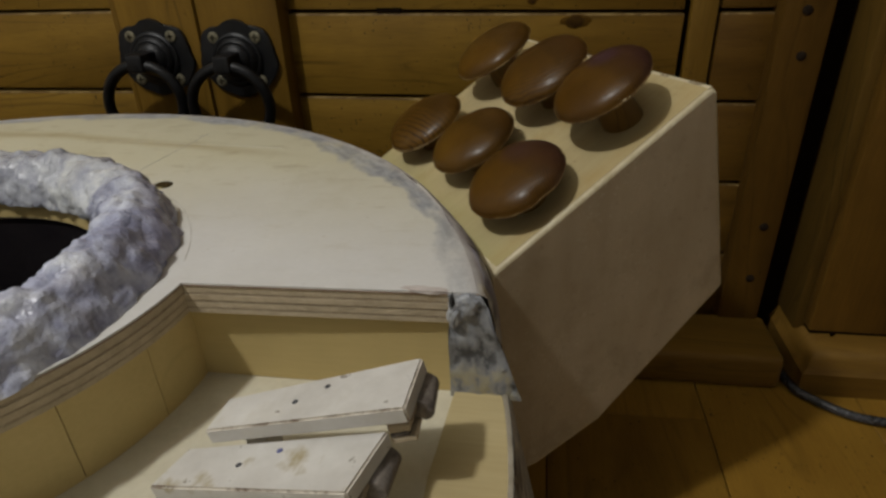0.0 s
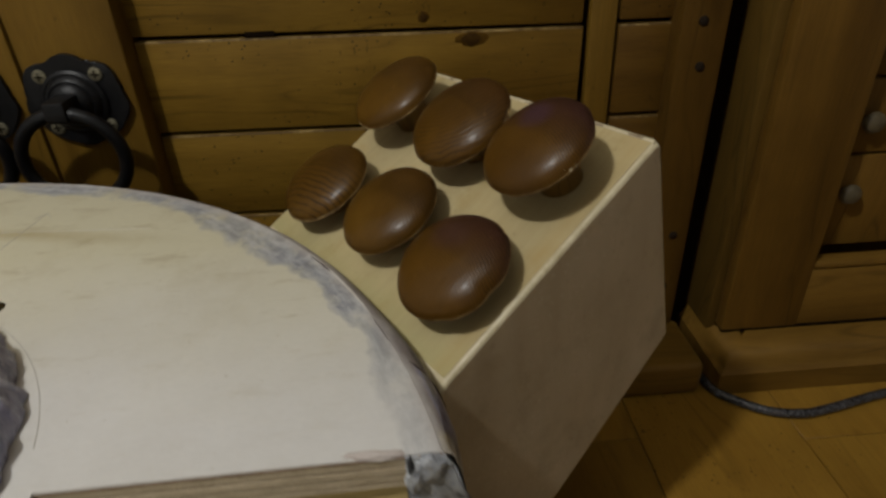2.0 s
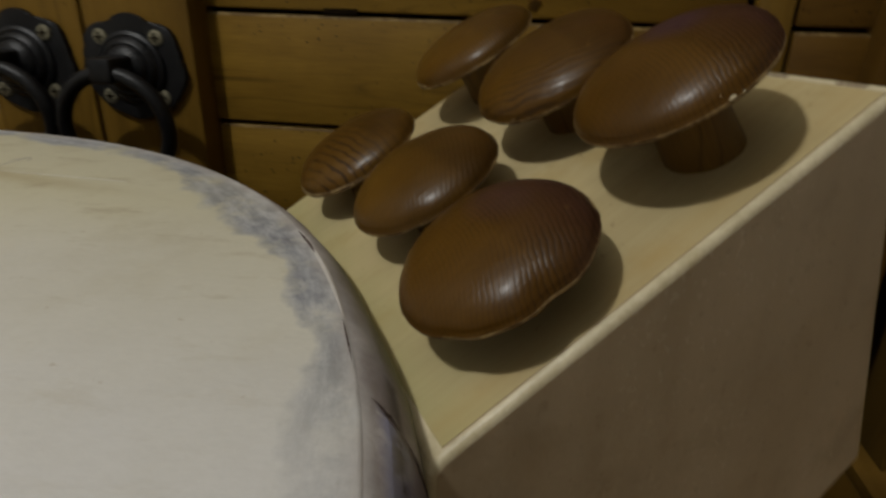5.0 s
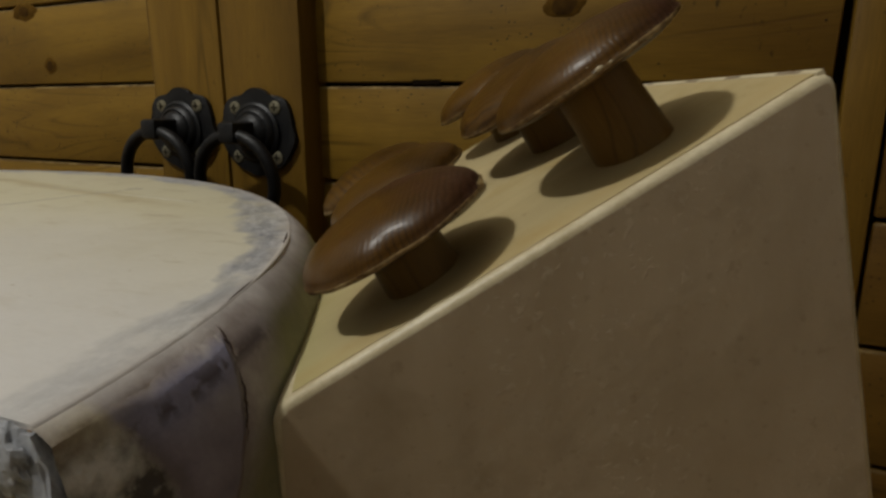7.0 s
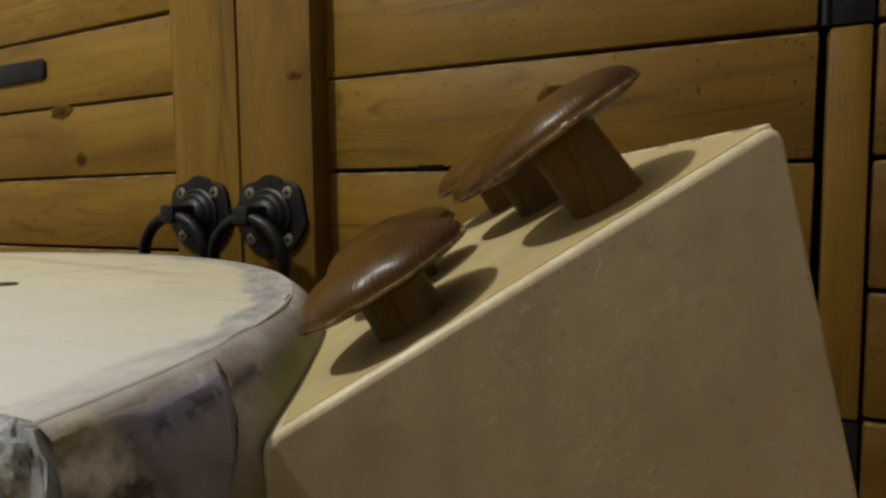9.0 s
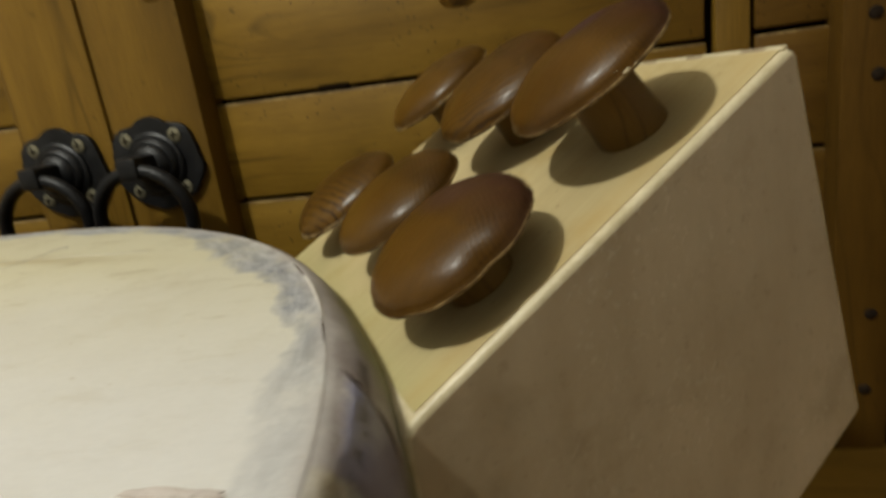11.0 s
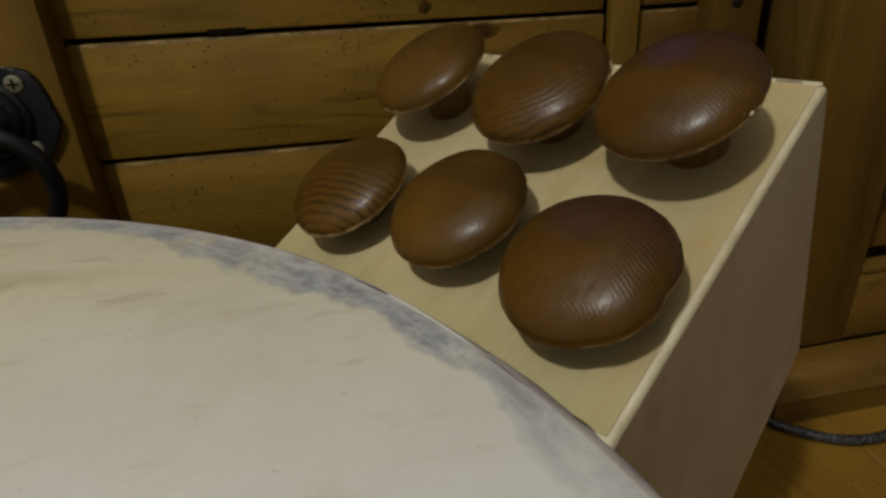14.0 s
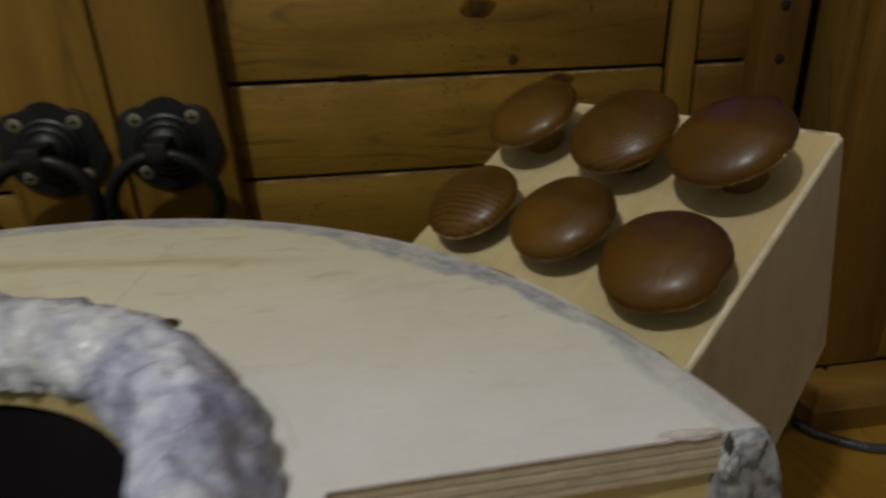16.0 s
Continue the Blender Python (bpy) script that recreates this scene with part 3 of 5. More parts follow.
def lathe(profile, steps=48, bm=None, mat_of=None):
    """Turn a profile of (radius, height) round z."""
    bm = bm or bmesh.new()
    rings = []
    for r, z in profile:
        if r < 1e-6:
            rings.append([bm.verts.new((0, 0, z))])
        else:
            rings.append([bm.verts.new((r * math.cos(2 * math.pi * i / steps), r * math.sin(2 * math.pi * i / steps), z)) for i in range(steps)])
    for k, (a, b) in enumerate(zip(rings, rings[1:])):
        for i in range(steps):
            j = (i + 1) % steps
            q = [a[i % len(a)], a[j % len(a)], b[j % len(b)], b[i % len(b)]]
            q = list(dict.fromkeys(q))
            if len(q) > 2:
                f = bm.faces.new(q)
                if mat_of:
                    f.material_index = mat_of(k)
    return bm


def tube(points, radius, steps=12, closed=False, bm=None):
    """A round bar along points; radius may be a number or one value a point."""
    bm = bm or bmesh.new()
    pts = [Vector(p) for p in points]
    k = len(pts)
    rings = []
    for i, p in enumerate(pts):
        a = pts[(i - 1) % k] if closed or i else pts[0]
        b = pts[(i + 1) % k] if closed or i < k - 1 else pts[-1]
        d = (b - a).normalized()
        up = Vector((0, 0, 1)) if abs(d.z) < 0.9 else Vector((0, 1, 0))
        s = d.cross(up).normalized()
        u = s.cross(d)
        r = radius[i] if isinstance(radius, (list, tuple)) else radius
        rings.append([bm.verts.new(p + r * (s * math.cos(2 * math.pi * j / steps) + u * math.sin(2 * math.pi * j / steps))) for j in range(steps)])
    for i in range(k if closed else k - 1):
        a, b = rings[i], rings[(i + 1) % k]
        for j in range(steps):
            bm.faces.new((a[j], a[(j + 1) % steps], b[(j + 1) % steps], b[j]))
    if not closed:
        bm.faces.new(rings[0][::-1]), bm.faces.new(rings[-1])
    return bm


# ---- the room that closes the place ----
def slab(name, x0, x1, y0, y1, z0, z1, mat):
    bm = box(x0, x1, y0, y1, z0, z1, 0)
    ob = part(name, bm, mat, None, "", False)
    return tagged(ob, "plain painted wall of the room" if "wall" in name else "plain painted ceiling of the room", name.split("_")[0], "", "structure")


slab("wall_south", -2.0, 1.9, -2.1, -2.0, 0, 2.35, plaster)
slab("wall_west", -2.1, -2.0, -2.1, 1.05, 0, 2.35, plaster)
slab("wall_east", 1.9, 2.0, -2.1, 1.05, 0, 2.35, plaster)
slab("wall_north", -2.0, 1.9, 0.95, 1.05, 0, 2.35, plaster)
slab("ceiling", -2.1, 2.0, -2.1, 1.05, 2.35, 2.45, plaster)

# ---- the floor ----
floor = part("floor", box(-2.0, 1.9, -2.0, 0.95, -0.06, -0.006, 0), gap_dark, None, "", False)
tagged(floor, "wide honey-coloured wooden floor boards with narrow dark joints", "floor", "", "structure")

# ---- the wooden doors ----
BACK, FRONT = 0.897, 0.866      # face of the boards, face of the proud stiles
PITCH, JOINT = 0.109, 0.477
SLOPE = 0.9                      # the boards of the wide door hang down a little to one side


def row_z(k):
    return JOINT + k * PITCH


def plank(parent, x0, x1, k, seed, tilt=0.0, y=BACK, mat=None, rise=0.0):
    """One board between two joints, with eased edges and a slightly uneven face."""
    rnd = random.Random(seed)
    w, h = x1 - x0, PITCH - 0.0038 - rnd.uniform(0, 0.0015)
    bm = box(-w / 2, w / 2, 0, 0.018, -h / 2, h / 2, 0.0026, 2)
    for f in bm.faces:
        if f.calc_center_median().z > h / 2 - 0.0024 and f.calc_center_median().y < 0.003:
            f.material_index = 1
    ob = part("board", bm, [mat or pine_h, pine_worn], parent)
    ob.location = Vector(((x0 + x1) / 2, y + rnd.uniform(-0.0002, 0.0002), row_z(k) + PITCH / 2)) - parent.location
    ob.location.z += rise - math.tan(radians(tilt)) * ((x0 + x1) / 2 + 0.24)
    ob.rotation_euler = (0, radians(tilt + rnd.uniform(-0.15, 0.15)), 0)
    return ob


def stile(parent, x0, x1, z0, z1, y, depth, mat=None, name="stile", label=""):
    ob = part(name, box(-(x1 - x0) / 2, (x1 - x0) / 2, 0, depth, -(z1 - z0) / 2, (z1 - z0) / 2, 0.003, 2), mat or pine_v, parent, label)
    ob.location = Vector(((x0 + x1) / 2, y, (z0 + z1) / 2)) - parent.location
    return ob


door_1 = thing("door_1", (-0.78, BACK, 0), "closed door of honey pine boards with an iron ring handle", "door", "structure")
door_2 = thing("door_2", (0.0, BACK, 0), "closed door of worn horizontal pine boards with iron ring handle", "door", "structure")
frame_1 = thing("door_frame", (0.34, BACK, 0), "pine door frame of short boards and a nailed upright", "door frame", "structure")
ROWS_UP = range(-4, 14)
for k in ROWS_UP:
    plank(door_1, -1.25, -0.452, k, 100 + k, 0.1, BACK - 0.004, None, 0.006)
    plank(door_2, -0.242, 0.2605, k, 200 + k, SLOPE, BACK, pine_hinge_dark)
    plank(frame_1, 0.3020, 0.368, k, 300 + k, 0.3, BACK - 0.001, frame_h, -0.0045)
TOPZ = 2.0
stile(door_1, -0.466, -0.3555, 0.03, TOPZ, FRONT, 0.05)
stile(door_1, -0.4745, -0.4668, 0.03, TOPZ, FRONT + 0.005, 0.04, None, "bead")
stile(door_1, -0.4835, -0.4752, 0.03, TOPZ, FRONT + 0.013, 0.03, None, "bead")
stile(door_2, -0.3525, -0.2410, 0.03, TOPZ, FRONT, 0.05)
stile(door_2, 0.2680, 0.2985, 0.250, 0.577, BACK - 0.002, 0.03, pine_v)
stile(door_2, 0.2680, 0.2985, 0.03, 0.182, BACK - 0.002, 0.03, pine_v)
stile(door_2, 0.2680, 0.2985, 0.645, TOPZ, BACK - 0.002, 0.03, pine_v)
stile(frame_1, 0.3625, 0.4165, 0.045, TOPZ, 0.869, 0.04, frame_v, "nailed_upright")
# unseen near-black sheet, added to give joints and gaps their shade
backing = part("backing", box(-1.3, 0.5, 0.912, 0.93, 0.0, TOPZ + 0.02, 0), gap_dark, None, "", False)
tagged(backing, "near-black sheet added for the shade in the joints of the pine doors", "backing", "", "structure")
overhead = part("wall_panel", box(-2.0, 1.9, 0.87, 0.95, TOPZ + 0.02, 2.35, 0), plaster, None, "", False)
tagged(overhead, "plain painted wall above the pine doors", "wall", "", "structure")
side_fill = part("wall_panel", box(-2.0, -1.26, 0.87, 0.95, 0, TOPZ + 0.02, 0), plaster, None, "", False)
tagged(side_fill, "plain painted wall beside the pine doors", "wall", "", "structure")

# the notch at the joint and the knots of the boards
notch = part("notch", box(-0.017, 0.017, -0.0006, 0.01, -0.0040, 0.0025, 0.001), gap_dark, door_2, "dark gouged notch at a joint")
notch.location = Vector((-0.1035, BACK, JOINT + 0.0005)) - door_2.location
knot_mat = no_sheen(speckled("pine_knot", (0.026, 0.013, 0.0035), (0.072, 0.036, 0.007), 110, 0.9))
halo_mat = no_sheen(speckled("knot_halo", (0.050, 0.024, 0.0036), (0.120, 0.062, 0.0085), 90, 0.8))


def knot(parent, x, y, z, rx, rz, halo=1.15):
    """A dark knot with an uneven edge in a brown ring."""
    plate = None
    for name, mat, k, deep in (("knot", halo_mat, halo, 0.0012), ("core", knot_mat, 1.0, 0.0014)):
        bm = bmesh.new()
        bmesh.ops.create_uvsphere(bm, u_segments=28, v_segments=8, radius=1.0)
        for v in bm.verts:
            q = 1 + 0.28 * noise.noise(Vector((v.co.x * 1.7 + x * 50, v.co.z * 1.7, k)))
            v.co = (v.co.x * rx * k * q * (1.3 if k > 1 else 1), v.co.y * deep, v.co.z * rz * k * q * 0.9)
        ob = part(name, bm, mat, plate or parent)
        ob.location = Vector((x, y, z)) - parent.location if plate is None else Vector((0, -0.0003, 0))
        plate = plate or ob


for x, z, rx, rz in ((0.0787, 0.486, 0.0045, 0.006), (0.0384, 0.5424, 0.014, 0.0095), (0.132, 0.460, 0.013, 0.0075)):
    knot(door_2, x, BACK, z, rx, rz)
knot(door_1, -0.703, BACK - 0.004, 0.511, 0.007, 0.009, 1.4)
knot(door_1, -0.745, BACK - 0.004, 0.586, 0.014, 0.009, 1.5)
knot(door_2, -0.265, FRONT, 0.588, 0.005, 0.004, 1.8)

no_sheen(iron)
iron.node_tree.nodes["Principled BSDF"].inputs["Specular IOR Level"].default_value = 0.28
nail_iron = no_sheen(speckled("rusted_iron", (0.010, 0.007, 0.005), (0.032, 0.022, 0.014), 200, 0.7, 0.0))
# iron nails of the upright
for x, z in ((0.387, 0.472), (0.3915, 0.4217), (0.396, 0.20), (0.394, 0.12), (0.384, 0.53)):
    nb = part("nail", lathe([(0, 0.0016), (0.004, 0.0013), (0.0054, 0.0004), (0.0058, -0.002)], 14), nail_iron, frame_1, "rusted iron nail head")
    nb.location, nb.rotation_euler = Vector((x, 0.868, z)) - frame_1.location, (radians(90), 0, 0)

# strap hinge on the far door
strap = part("strap_hinge", prism([(-0.19, -0.0175), (0.124, -0.0155), (0.131, -0.011), (0.132, 0.010), (0.124, 0.0155), (-0.19, 0.0175)], 0, 0.005, 0.001), iron, door_1, "black iron strap hinge")
strap.matrix_basis = Matrix.Translation(Vector((-0.907, BACK - 0.0045, 0.655)) - door_1.location) @ pose(0, 0, 0, 90, 0, 0)


# black hinge leaves in the narrow strip of the door
for z0, z1 in ((0.184, 0.248), (0.579, 0.643)):
    leaf = part("hinge_leaf", box(0.2675, 0.2990, BACK - 0.0005, BACK + 0.012, z0, z1, 0.0015, 2), iron, door_2, "black iron hinge leaf")
    leaf.location = -door_2.location
    pin = part("pin", tube([(0.2650, BACK - 0.0010, z0), (0.2650, BACK - 0.0010, z1)], 0.0034, 12), iron, leaf, "hinge pin")


def ring_handle(parent, x, y, z, swing):
    """Iron backplate with lobes and screws, a domed boss and a hanging ring."""
    keys = [(-90, 0.050), (-70, 0.0475), (-35, 0.0505), (-5, 0.0545), (12, 0.050), (24, 0.0535), (40, 0.0555), (53, 0.0515), (63, 0.0445), (72, 0.0485), (90, 0.0500)]
    out = []
    for i in range(96):
        a = (-90 + 360 * i / 96 + 180) % 360 - 180
        a = a if -90 <= a <= 90 else (180 - a if a > 90 else -180 - a)
        for (p, rp), (q, rq) in zip(keys, keys[1:]):
            if p <= a <= q:
                w = (a - p) / (q - p)
                r = rp + (rq - rp) * (3 * w * w - 2 * w ** 3)
        th = radians(-90 + 360 * i / 96)
        out.append((r * math.cos(th), r * math.sin(th)))
    plate = part("handle", prism(out, 0, 0.006, 0.0018), iron, parent, "black cast-iron ring handle with screwed plate")
    plate.matrix_basis = Matrix.Translation(Vector((x, y, z)) - parent.location) @ pose(0, 0, 0, 90, 0, 0)
    boss = part("boss", lathe([(0.034, 0.004), (0.034, 0.009), (0.031, 0.011), (0.029, 0.0105), (0.0275, 0.014), (0.024, 0.0165), (0.022, 0.0160), (0.020, 0.020), (0.012, 0.024), (0, 0.025)], 40), iron, plate)
    lug = part("lug", box(-0.0115, 0.0115, -0.010, 0.013, 0.016, 0.056, 0.004, 2), iron, plate)
    for sx, sy in ((-0.029, 0.028), (0.029, 0.028), (-0.0285, -0.0275), (0.0285, -0.0275)):
        bm = lathe([(0, 0.0024), (0.0048, 0.0022), (0.0070, 0.0014), (0.0076, 0)], 18)
        n0 = len(bm.faces)
        box(-0.0042, 0.0042, -0.0009, 0.0009, 0.0012, 0.00265, 0, 1, bm)
        box(-0.0009, 0.0009, -0.0042, 0.0042, 0.0012, 0.00268, 0, 1, bm)
        for k, f in enumerate(bm.faces):
            f.material_index = 1 if k >= n0 else 0
        sc = part("screw", bm, [screw_steel, gap_dark], plate, "dull steel screw with a cross slot")
        sc.location = (sx, sy, 0.0062)
    pts = []
    for i in range(40):
        a = 2 * math.pi * i / 40
        pts.append((0.054 * math.sin(a) - swing * (1 - math.cos(a)) / 2, -0.054 + 0.053 * math.cos(a), 0.046 - 0.014 * (1 - math.cos(a)) / 2))
    part("ring", tube(pts, 0.0072, 12, True), iron, plate)
    return plate


ring_handle(door_1, -0.4205, FRONT - 0.0005, 0.4255, 0.018)
ring_handle(door_2, -0.3028, FRONT - 0.0005, 0.4232, 0.010)

# plinth under the frame
plinth = part("plinth", box(-0.30, 0.4280, 0.777, 0.880, 0.0, 0.052, 0.009, 4), oak_h, None)
tagged(plinth, "low pine plinth board in front of the door frame", "plinth", "", "structure")

# ---- the cabinet beside the doors ----
cab = thing("cabinet", (0.78, 0.86, 0), "brown wooden cabinet with a framed front on a moulded base", "cabinet")


def cab_part(name, x0, x1, y0, y1, z0, z1, mat, label="", bevel=0.003):
    ob = part(name, box(-(x1 - x0) / 2, (x1 - x0) / 2, -(y1 - y0) / 2, (y1 - y0) / 2, -(z1 - z0) / 2, (z1 - z0) / 2, bevel, 2), mat, cab, label)
    ob.location = Vector(((x0 + x1) / 2, (y0 + y1) / 2, (z0 + z1) / 2)) - cab.location
    return ob


cab_part("side", 0.4560, 0.488, 0.846, 0.949, 0.055, 1.1, oak_shaded)
cab_part("stile", 0.4675, 0.574, 0.825, 0.846, 0.0665, 1.1, oak_v)
cab_part("bottom_rail", 0.5700, 1.10, 0.8275, 0.846, 0.0665, 0.158, oak_h)
cab_part("sill", 0.5745, 1.10, 0.825, 0.850, 0.1585, 0.168, oak_h, "", 0.004)
for z0, z1 in ((0.170, 0.300), (0.304, 0.397), (0.401, 0.530), (0.534, 0.700), (0.704, 0.880), (0.884, 1.09)):
    cab_part("drawer_front", 0.575, 1.099, 0.866, 0.884, z0, z1, oak_v, "recessed brown drawer front", 0.002)
# dark bar laid in the gap, standing for the shade under the frame
cab_part("shadow_gap", 0.4690, 1.10, 0.8262, 0.845, 0.0637, 0.0664, gap_dark, "dark bar in place of the shade under the front frame", 0)
cab_part("stile", 1.10, 1.20, 0.815, 0.838, 0.058, 1.1, oak_v)
cab_part("side", 1.175, 1.20, 0.838, 0.949, 0.052, 1.1, oak_v)
cab_part("top", 0.44, 1.21, 0.80, 0.949, 1.10, 1.125, oak_h)
cab_part("back", 0.478, 1.175, 0.93, 0.948, 0.052, 1.1, oak_v, "", 0)
base_prof = [(0.0, 0.0), (0.0, 0.034), (0.004, 0.037), (0.007, 0.045), (0.010, 0.053), (0.018, 0.060), (0.045, 0.0635), (0.16, 0.0635), (0.16, 0.0)]
bm = bmesh.new()
loops = []
for sx, inner in ((0.4490, 1), (1.21, -1)):
    loops.append([bm.verts.new((sx + inner * d, 0.772 + d, z)) for d, z in base_prof])
for i in range(len(base_prof) - 1):
    bm.faces.new((loops[0][i], loops[0][i + 1], loops[1][i + 1], loops[1][i]))
side_l = [bm.verts.new((0.4490 + d, 0.949, z)) for d, z in base_prof[:7]]
for i in range(6):
    bm.faces.new((loops[0][i], loops[0][i + 1], side_l[i + 1], side_l[i]))
bmesh.ops.translate(bm, vec=-Vector(cab.location), verts=bm.verts)
part("base_moulding", bm, oak_h, cab)
for x, z in ((0.611, 0.348), (0.612, 0.253)):
    ob = part("round_pull", lathe([(0.005, 0), (0.005, 0.005), (0.011, 0.008), (0.0135, 0.013), (0.011, 0.019), (0.005, 0.022), (0, 0.0225)], 20), pale_knob, cab, "pale round pull")
    ob.matrix_basis = Matrix.Translation(Vector((x, 0.8655, z)) - cab.location) @ pose(0, 0, 0, 90, 0, 0)

# ---- the round table ----
table = thing("round_table", (CX, CY, 0), "round white painted plywood table with a paper pulp collar", "table")
CUT_A = (0.2475, 0.0775)                 # far corner of the opening, from the middle of the table
CUT_R = (0.423, 0.0830)                # where the opening meets the rim
WALL_C, WALL_R = (0.0560, 0.0850), 0.1920  # the curved wall of the opening
RING_C, HOLE_R = (0.034, 0.046), 0.148  # collar and hole
RIM = 0.4385


def arc(c, r, a0, a1, k):
    return [(c[0] + r * math.cos(radians(a0 + (a1 - a0) * i / k)), c[1] + r * math.sin(radians(a0 + (a1 - a0) * i / k))) for i in range(k + 1)]


def cut_path(off=0.0):
    """From the rim along the straight edge to the corner, then round the curved wall to the near edge of the opening."""
    a0 = math.degrees(math.asin((CUT_A[1] + off - WALL_C[1]) / (WALL_R - off)))
    inner = arc(WALL_C, WALL_R - off, a0, -75, 30)
    return [(CUT_R[0], CUT_R[1] + off)] + inner


NEAR = -62.0


def rim_at(a):
    """Radius of the rim at an angle in radians, a little less beside the opening."""
    w = max(0.0, min(1.0, (0.80 - a) / 0.40)) if a > -1.2 else 0.0
    return RIM - 0.0028 * w * w * (3 - 2 * w)


def top_outline(off=0.0, inset=0.0):
    path = cut_path(off)
    a0 = math.degrees(math.asin(path[0][1] / (RIM - 0.0028)))
    turn = [radians(a0 + (360 + NEAR - a0) * i / 150) for i in range(151)]
    outer = [((rim_at(a) - inset) * math.cos(a), (rim_at(a) - inset) * math.sin(a)) for a in turn]
    return outer + path[:0:-1]


def sheet_with_hole(outline, hole, z0, z1, bevel=0.0):
    """A flat board with a hole."""
    bm = bmesh.new()
    edges = []
    for loop in (outline, hole):
        vs = [bm.verts.new((x, y, z1)) for x, y in loop]
        edges += [bm.edges.new((vs[i], vs[(i + 1) % len(vs)])) for i in range(len(vs))]
    bmesh.ops.triangle_fill(bm, use_beauty=True, use_dissolve=False, edges=edges)
    ret = bmesh.ops.extrude_face_region(bm, geom=list(bm.faces))
    bmesh.ops.translate(bm, vec=(0, 0, z0 - z1), verts=[g for g in ret["geom"] if isinstance(g, bmesh.types.BMVert)])
    if bevel:
        rim = [e for e in bm.edges if all(v.co.z > z1 - 1e-5 and v.co.xy.length > rim_at(math.atan2(v.co.y, v.co.x)) - 0.0004 for v in e.verts)]
        bmesh.ops.bevel(bm, geom=rim, offset=bevel, segments=3, affect="EDGES", profile=0.5)
    return bm


hole_loop = arc(RING_C, HOLE_R, 0, 357, 119)
part("tabletop", sheet_with_hole(top_outline(0.0), hole_loop, TOP - 0.0024, TOP, 0.0021), paint_top, table, "white painted top with grey blue rim", True)
# the layers of the plywood under it
edge_brown = speckled("brown_paper_line", (0.16, 0.095, 0.055), (0.34, 0.24, 0.16), 90, 0.8)
LAYERS = ((0.0013, 0.0021, edge_brown, -0.0003), (0.0022, 0.0066, ply_light, 0.0002), (0.0066, 0.0082, ply_dark, 0.0004), (0.0082, 0.0120, ply_light, 0.0000), (0.0120, 0.0135, ply_dark, 0.0005), (0.0135, 0.0172, ply_light, 0.0003), (0.0172, 0.0186, ply_dark, 0.0006), (0.0186, 0.0215, ply_light, 0.0004))
for d0, d1, mat, off in LAYERS:
    part("ply", sheet_with_hole(top_outline(off, 0.001), arc(RING_C, HOLE_R + 0.003, 0, 357, 119), TOP - d1, TOP - d0), mat, table, "bare plywood layer")


def flare(z, a=1.0):
    """Radius of the outside of the table at a height, a little less beside the opening (a: angle in radians)."""
    d = TOP - z
    return rim_at(a) - 0.0040 * (1 - math.exp(-d / 0.02)) * max(0.0, min(1.0, (0.335 - a) / 0.12)) - 0.0055 * math.sin(math.pi * min(d, 0.075) / 0.075) * max(0.0, min(1.0, (0.265 - a) / 0.055)) + 0.0235 * (1 - math.exp(-d / 0.0185)) - 0.030 * min(d, 0.076) + 0.2 * max(0.0, d - 0.076)


LEDGE, WELL = 0.3135, 0.3095
# outside of the table, lower where the opening is
bm = bmesh.new()
cols = []
zs = [TOP - d for d in (0.0004, 0.0009, 0.0021, 0.0040, 0.0075, 0.0115, 0.0145, 0.018, 0.022, 0.026, 0.031, 0.037, 0.044, 0.053, 0.065, 0.08, 0.10, 0.13, 0.17, 0.25, 0.32)] + [0.0]
for i in range(241):
    col = []
    for k, z in enumerate(zs):
        start = math.degrees(math.asin(CUT_R[1] / flare(z, 0.2)))
        a = start + (360 + NEAR - start) * i / 240
        r = rim_at(radians(a)) + (-0.0018, -0.0004, 0.0017, 0.0040)[k] if k < 4 else flare(z, radians(a) if a < 60 else 1.0)
        r += noise.noise(Vector((math.cos(radians(a)) * 9, math.sin(radians(a)) * 9, z * 14))) * 0.0014 * min(1, k / 4) + noise.noise(Vector((math.cos(radians(a)) * 40, math.sin(radians(a)) * 40, z * 60))) * 0.0005 * min(1, k / 3)
        col.append(bm.verts.new((r * math.cos(radians(a)), r * math.sin(radians(a)), z)))
    cols.append(col)
for a, b in zip(cols, cols[1:]):
    for k in range(len(zs) - 1):
        bm.faces.new((a[k], b[k], b[k + 1], a[k + 1]))
part("drum_wall", bm, paint_drum, table, "purple grey and green brushed outside of the table")

# end of the drum wall at the opening: grey marbled paint
bm = bmesh.new()
edge_z = [LEDGE + (TOP - 0.0015 - LEDGE) * i / 8 for i in range(9)]
front = [(0.409, WELL), (0.4535, WELL)] + [(math.sqrt((flare(z, 0.2) - 0.0006) ** 2 - CUT_R[1] ** 2), z) for z in edge_z] + [(0.4095, TOP - 0.0012), (0.4095, TOP - 0.022), (0.409, TOP - 0.03)]
fa = [bm.verts.new((x, CUT_R[1] - 0.0015, z)) for x, z in front]
fb = [bm.verts.new((x - (0.006 if x > 0.416 else 0), CUT_R[1] + 0.014, z)) for x, z in front]
bm.faces.new(fa)
bm.faces.new(fb[::-1])
for i in range(len(front)):
    j = (i + 1) % len(front)
    bm.faces.new((fa[i], fb[i], fb[j], fa[j]))
bmesh.ops.triangulate(bm, faces=bm.faces)
for _ in range(3):
    bmesh.ops.subdivide_edges(bm, edges=[e for e in bm.edges if e.calc_length() > 0.004], cuts=1, use_grid_fill=True)
bmesh.ops.triangulate(bm, faces=bm.faces)
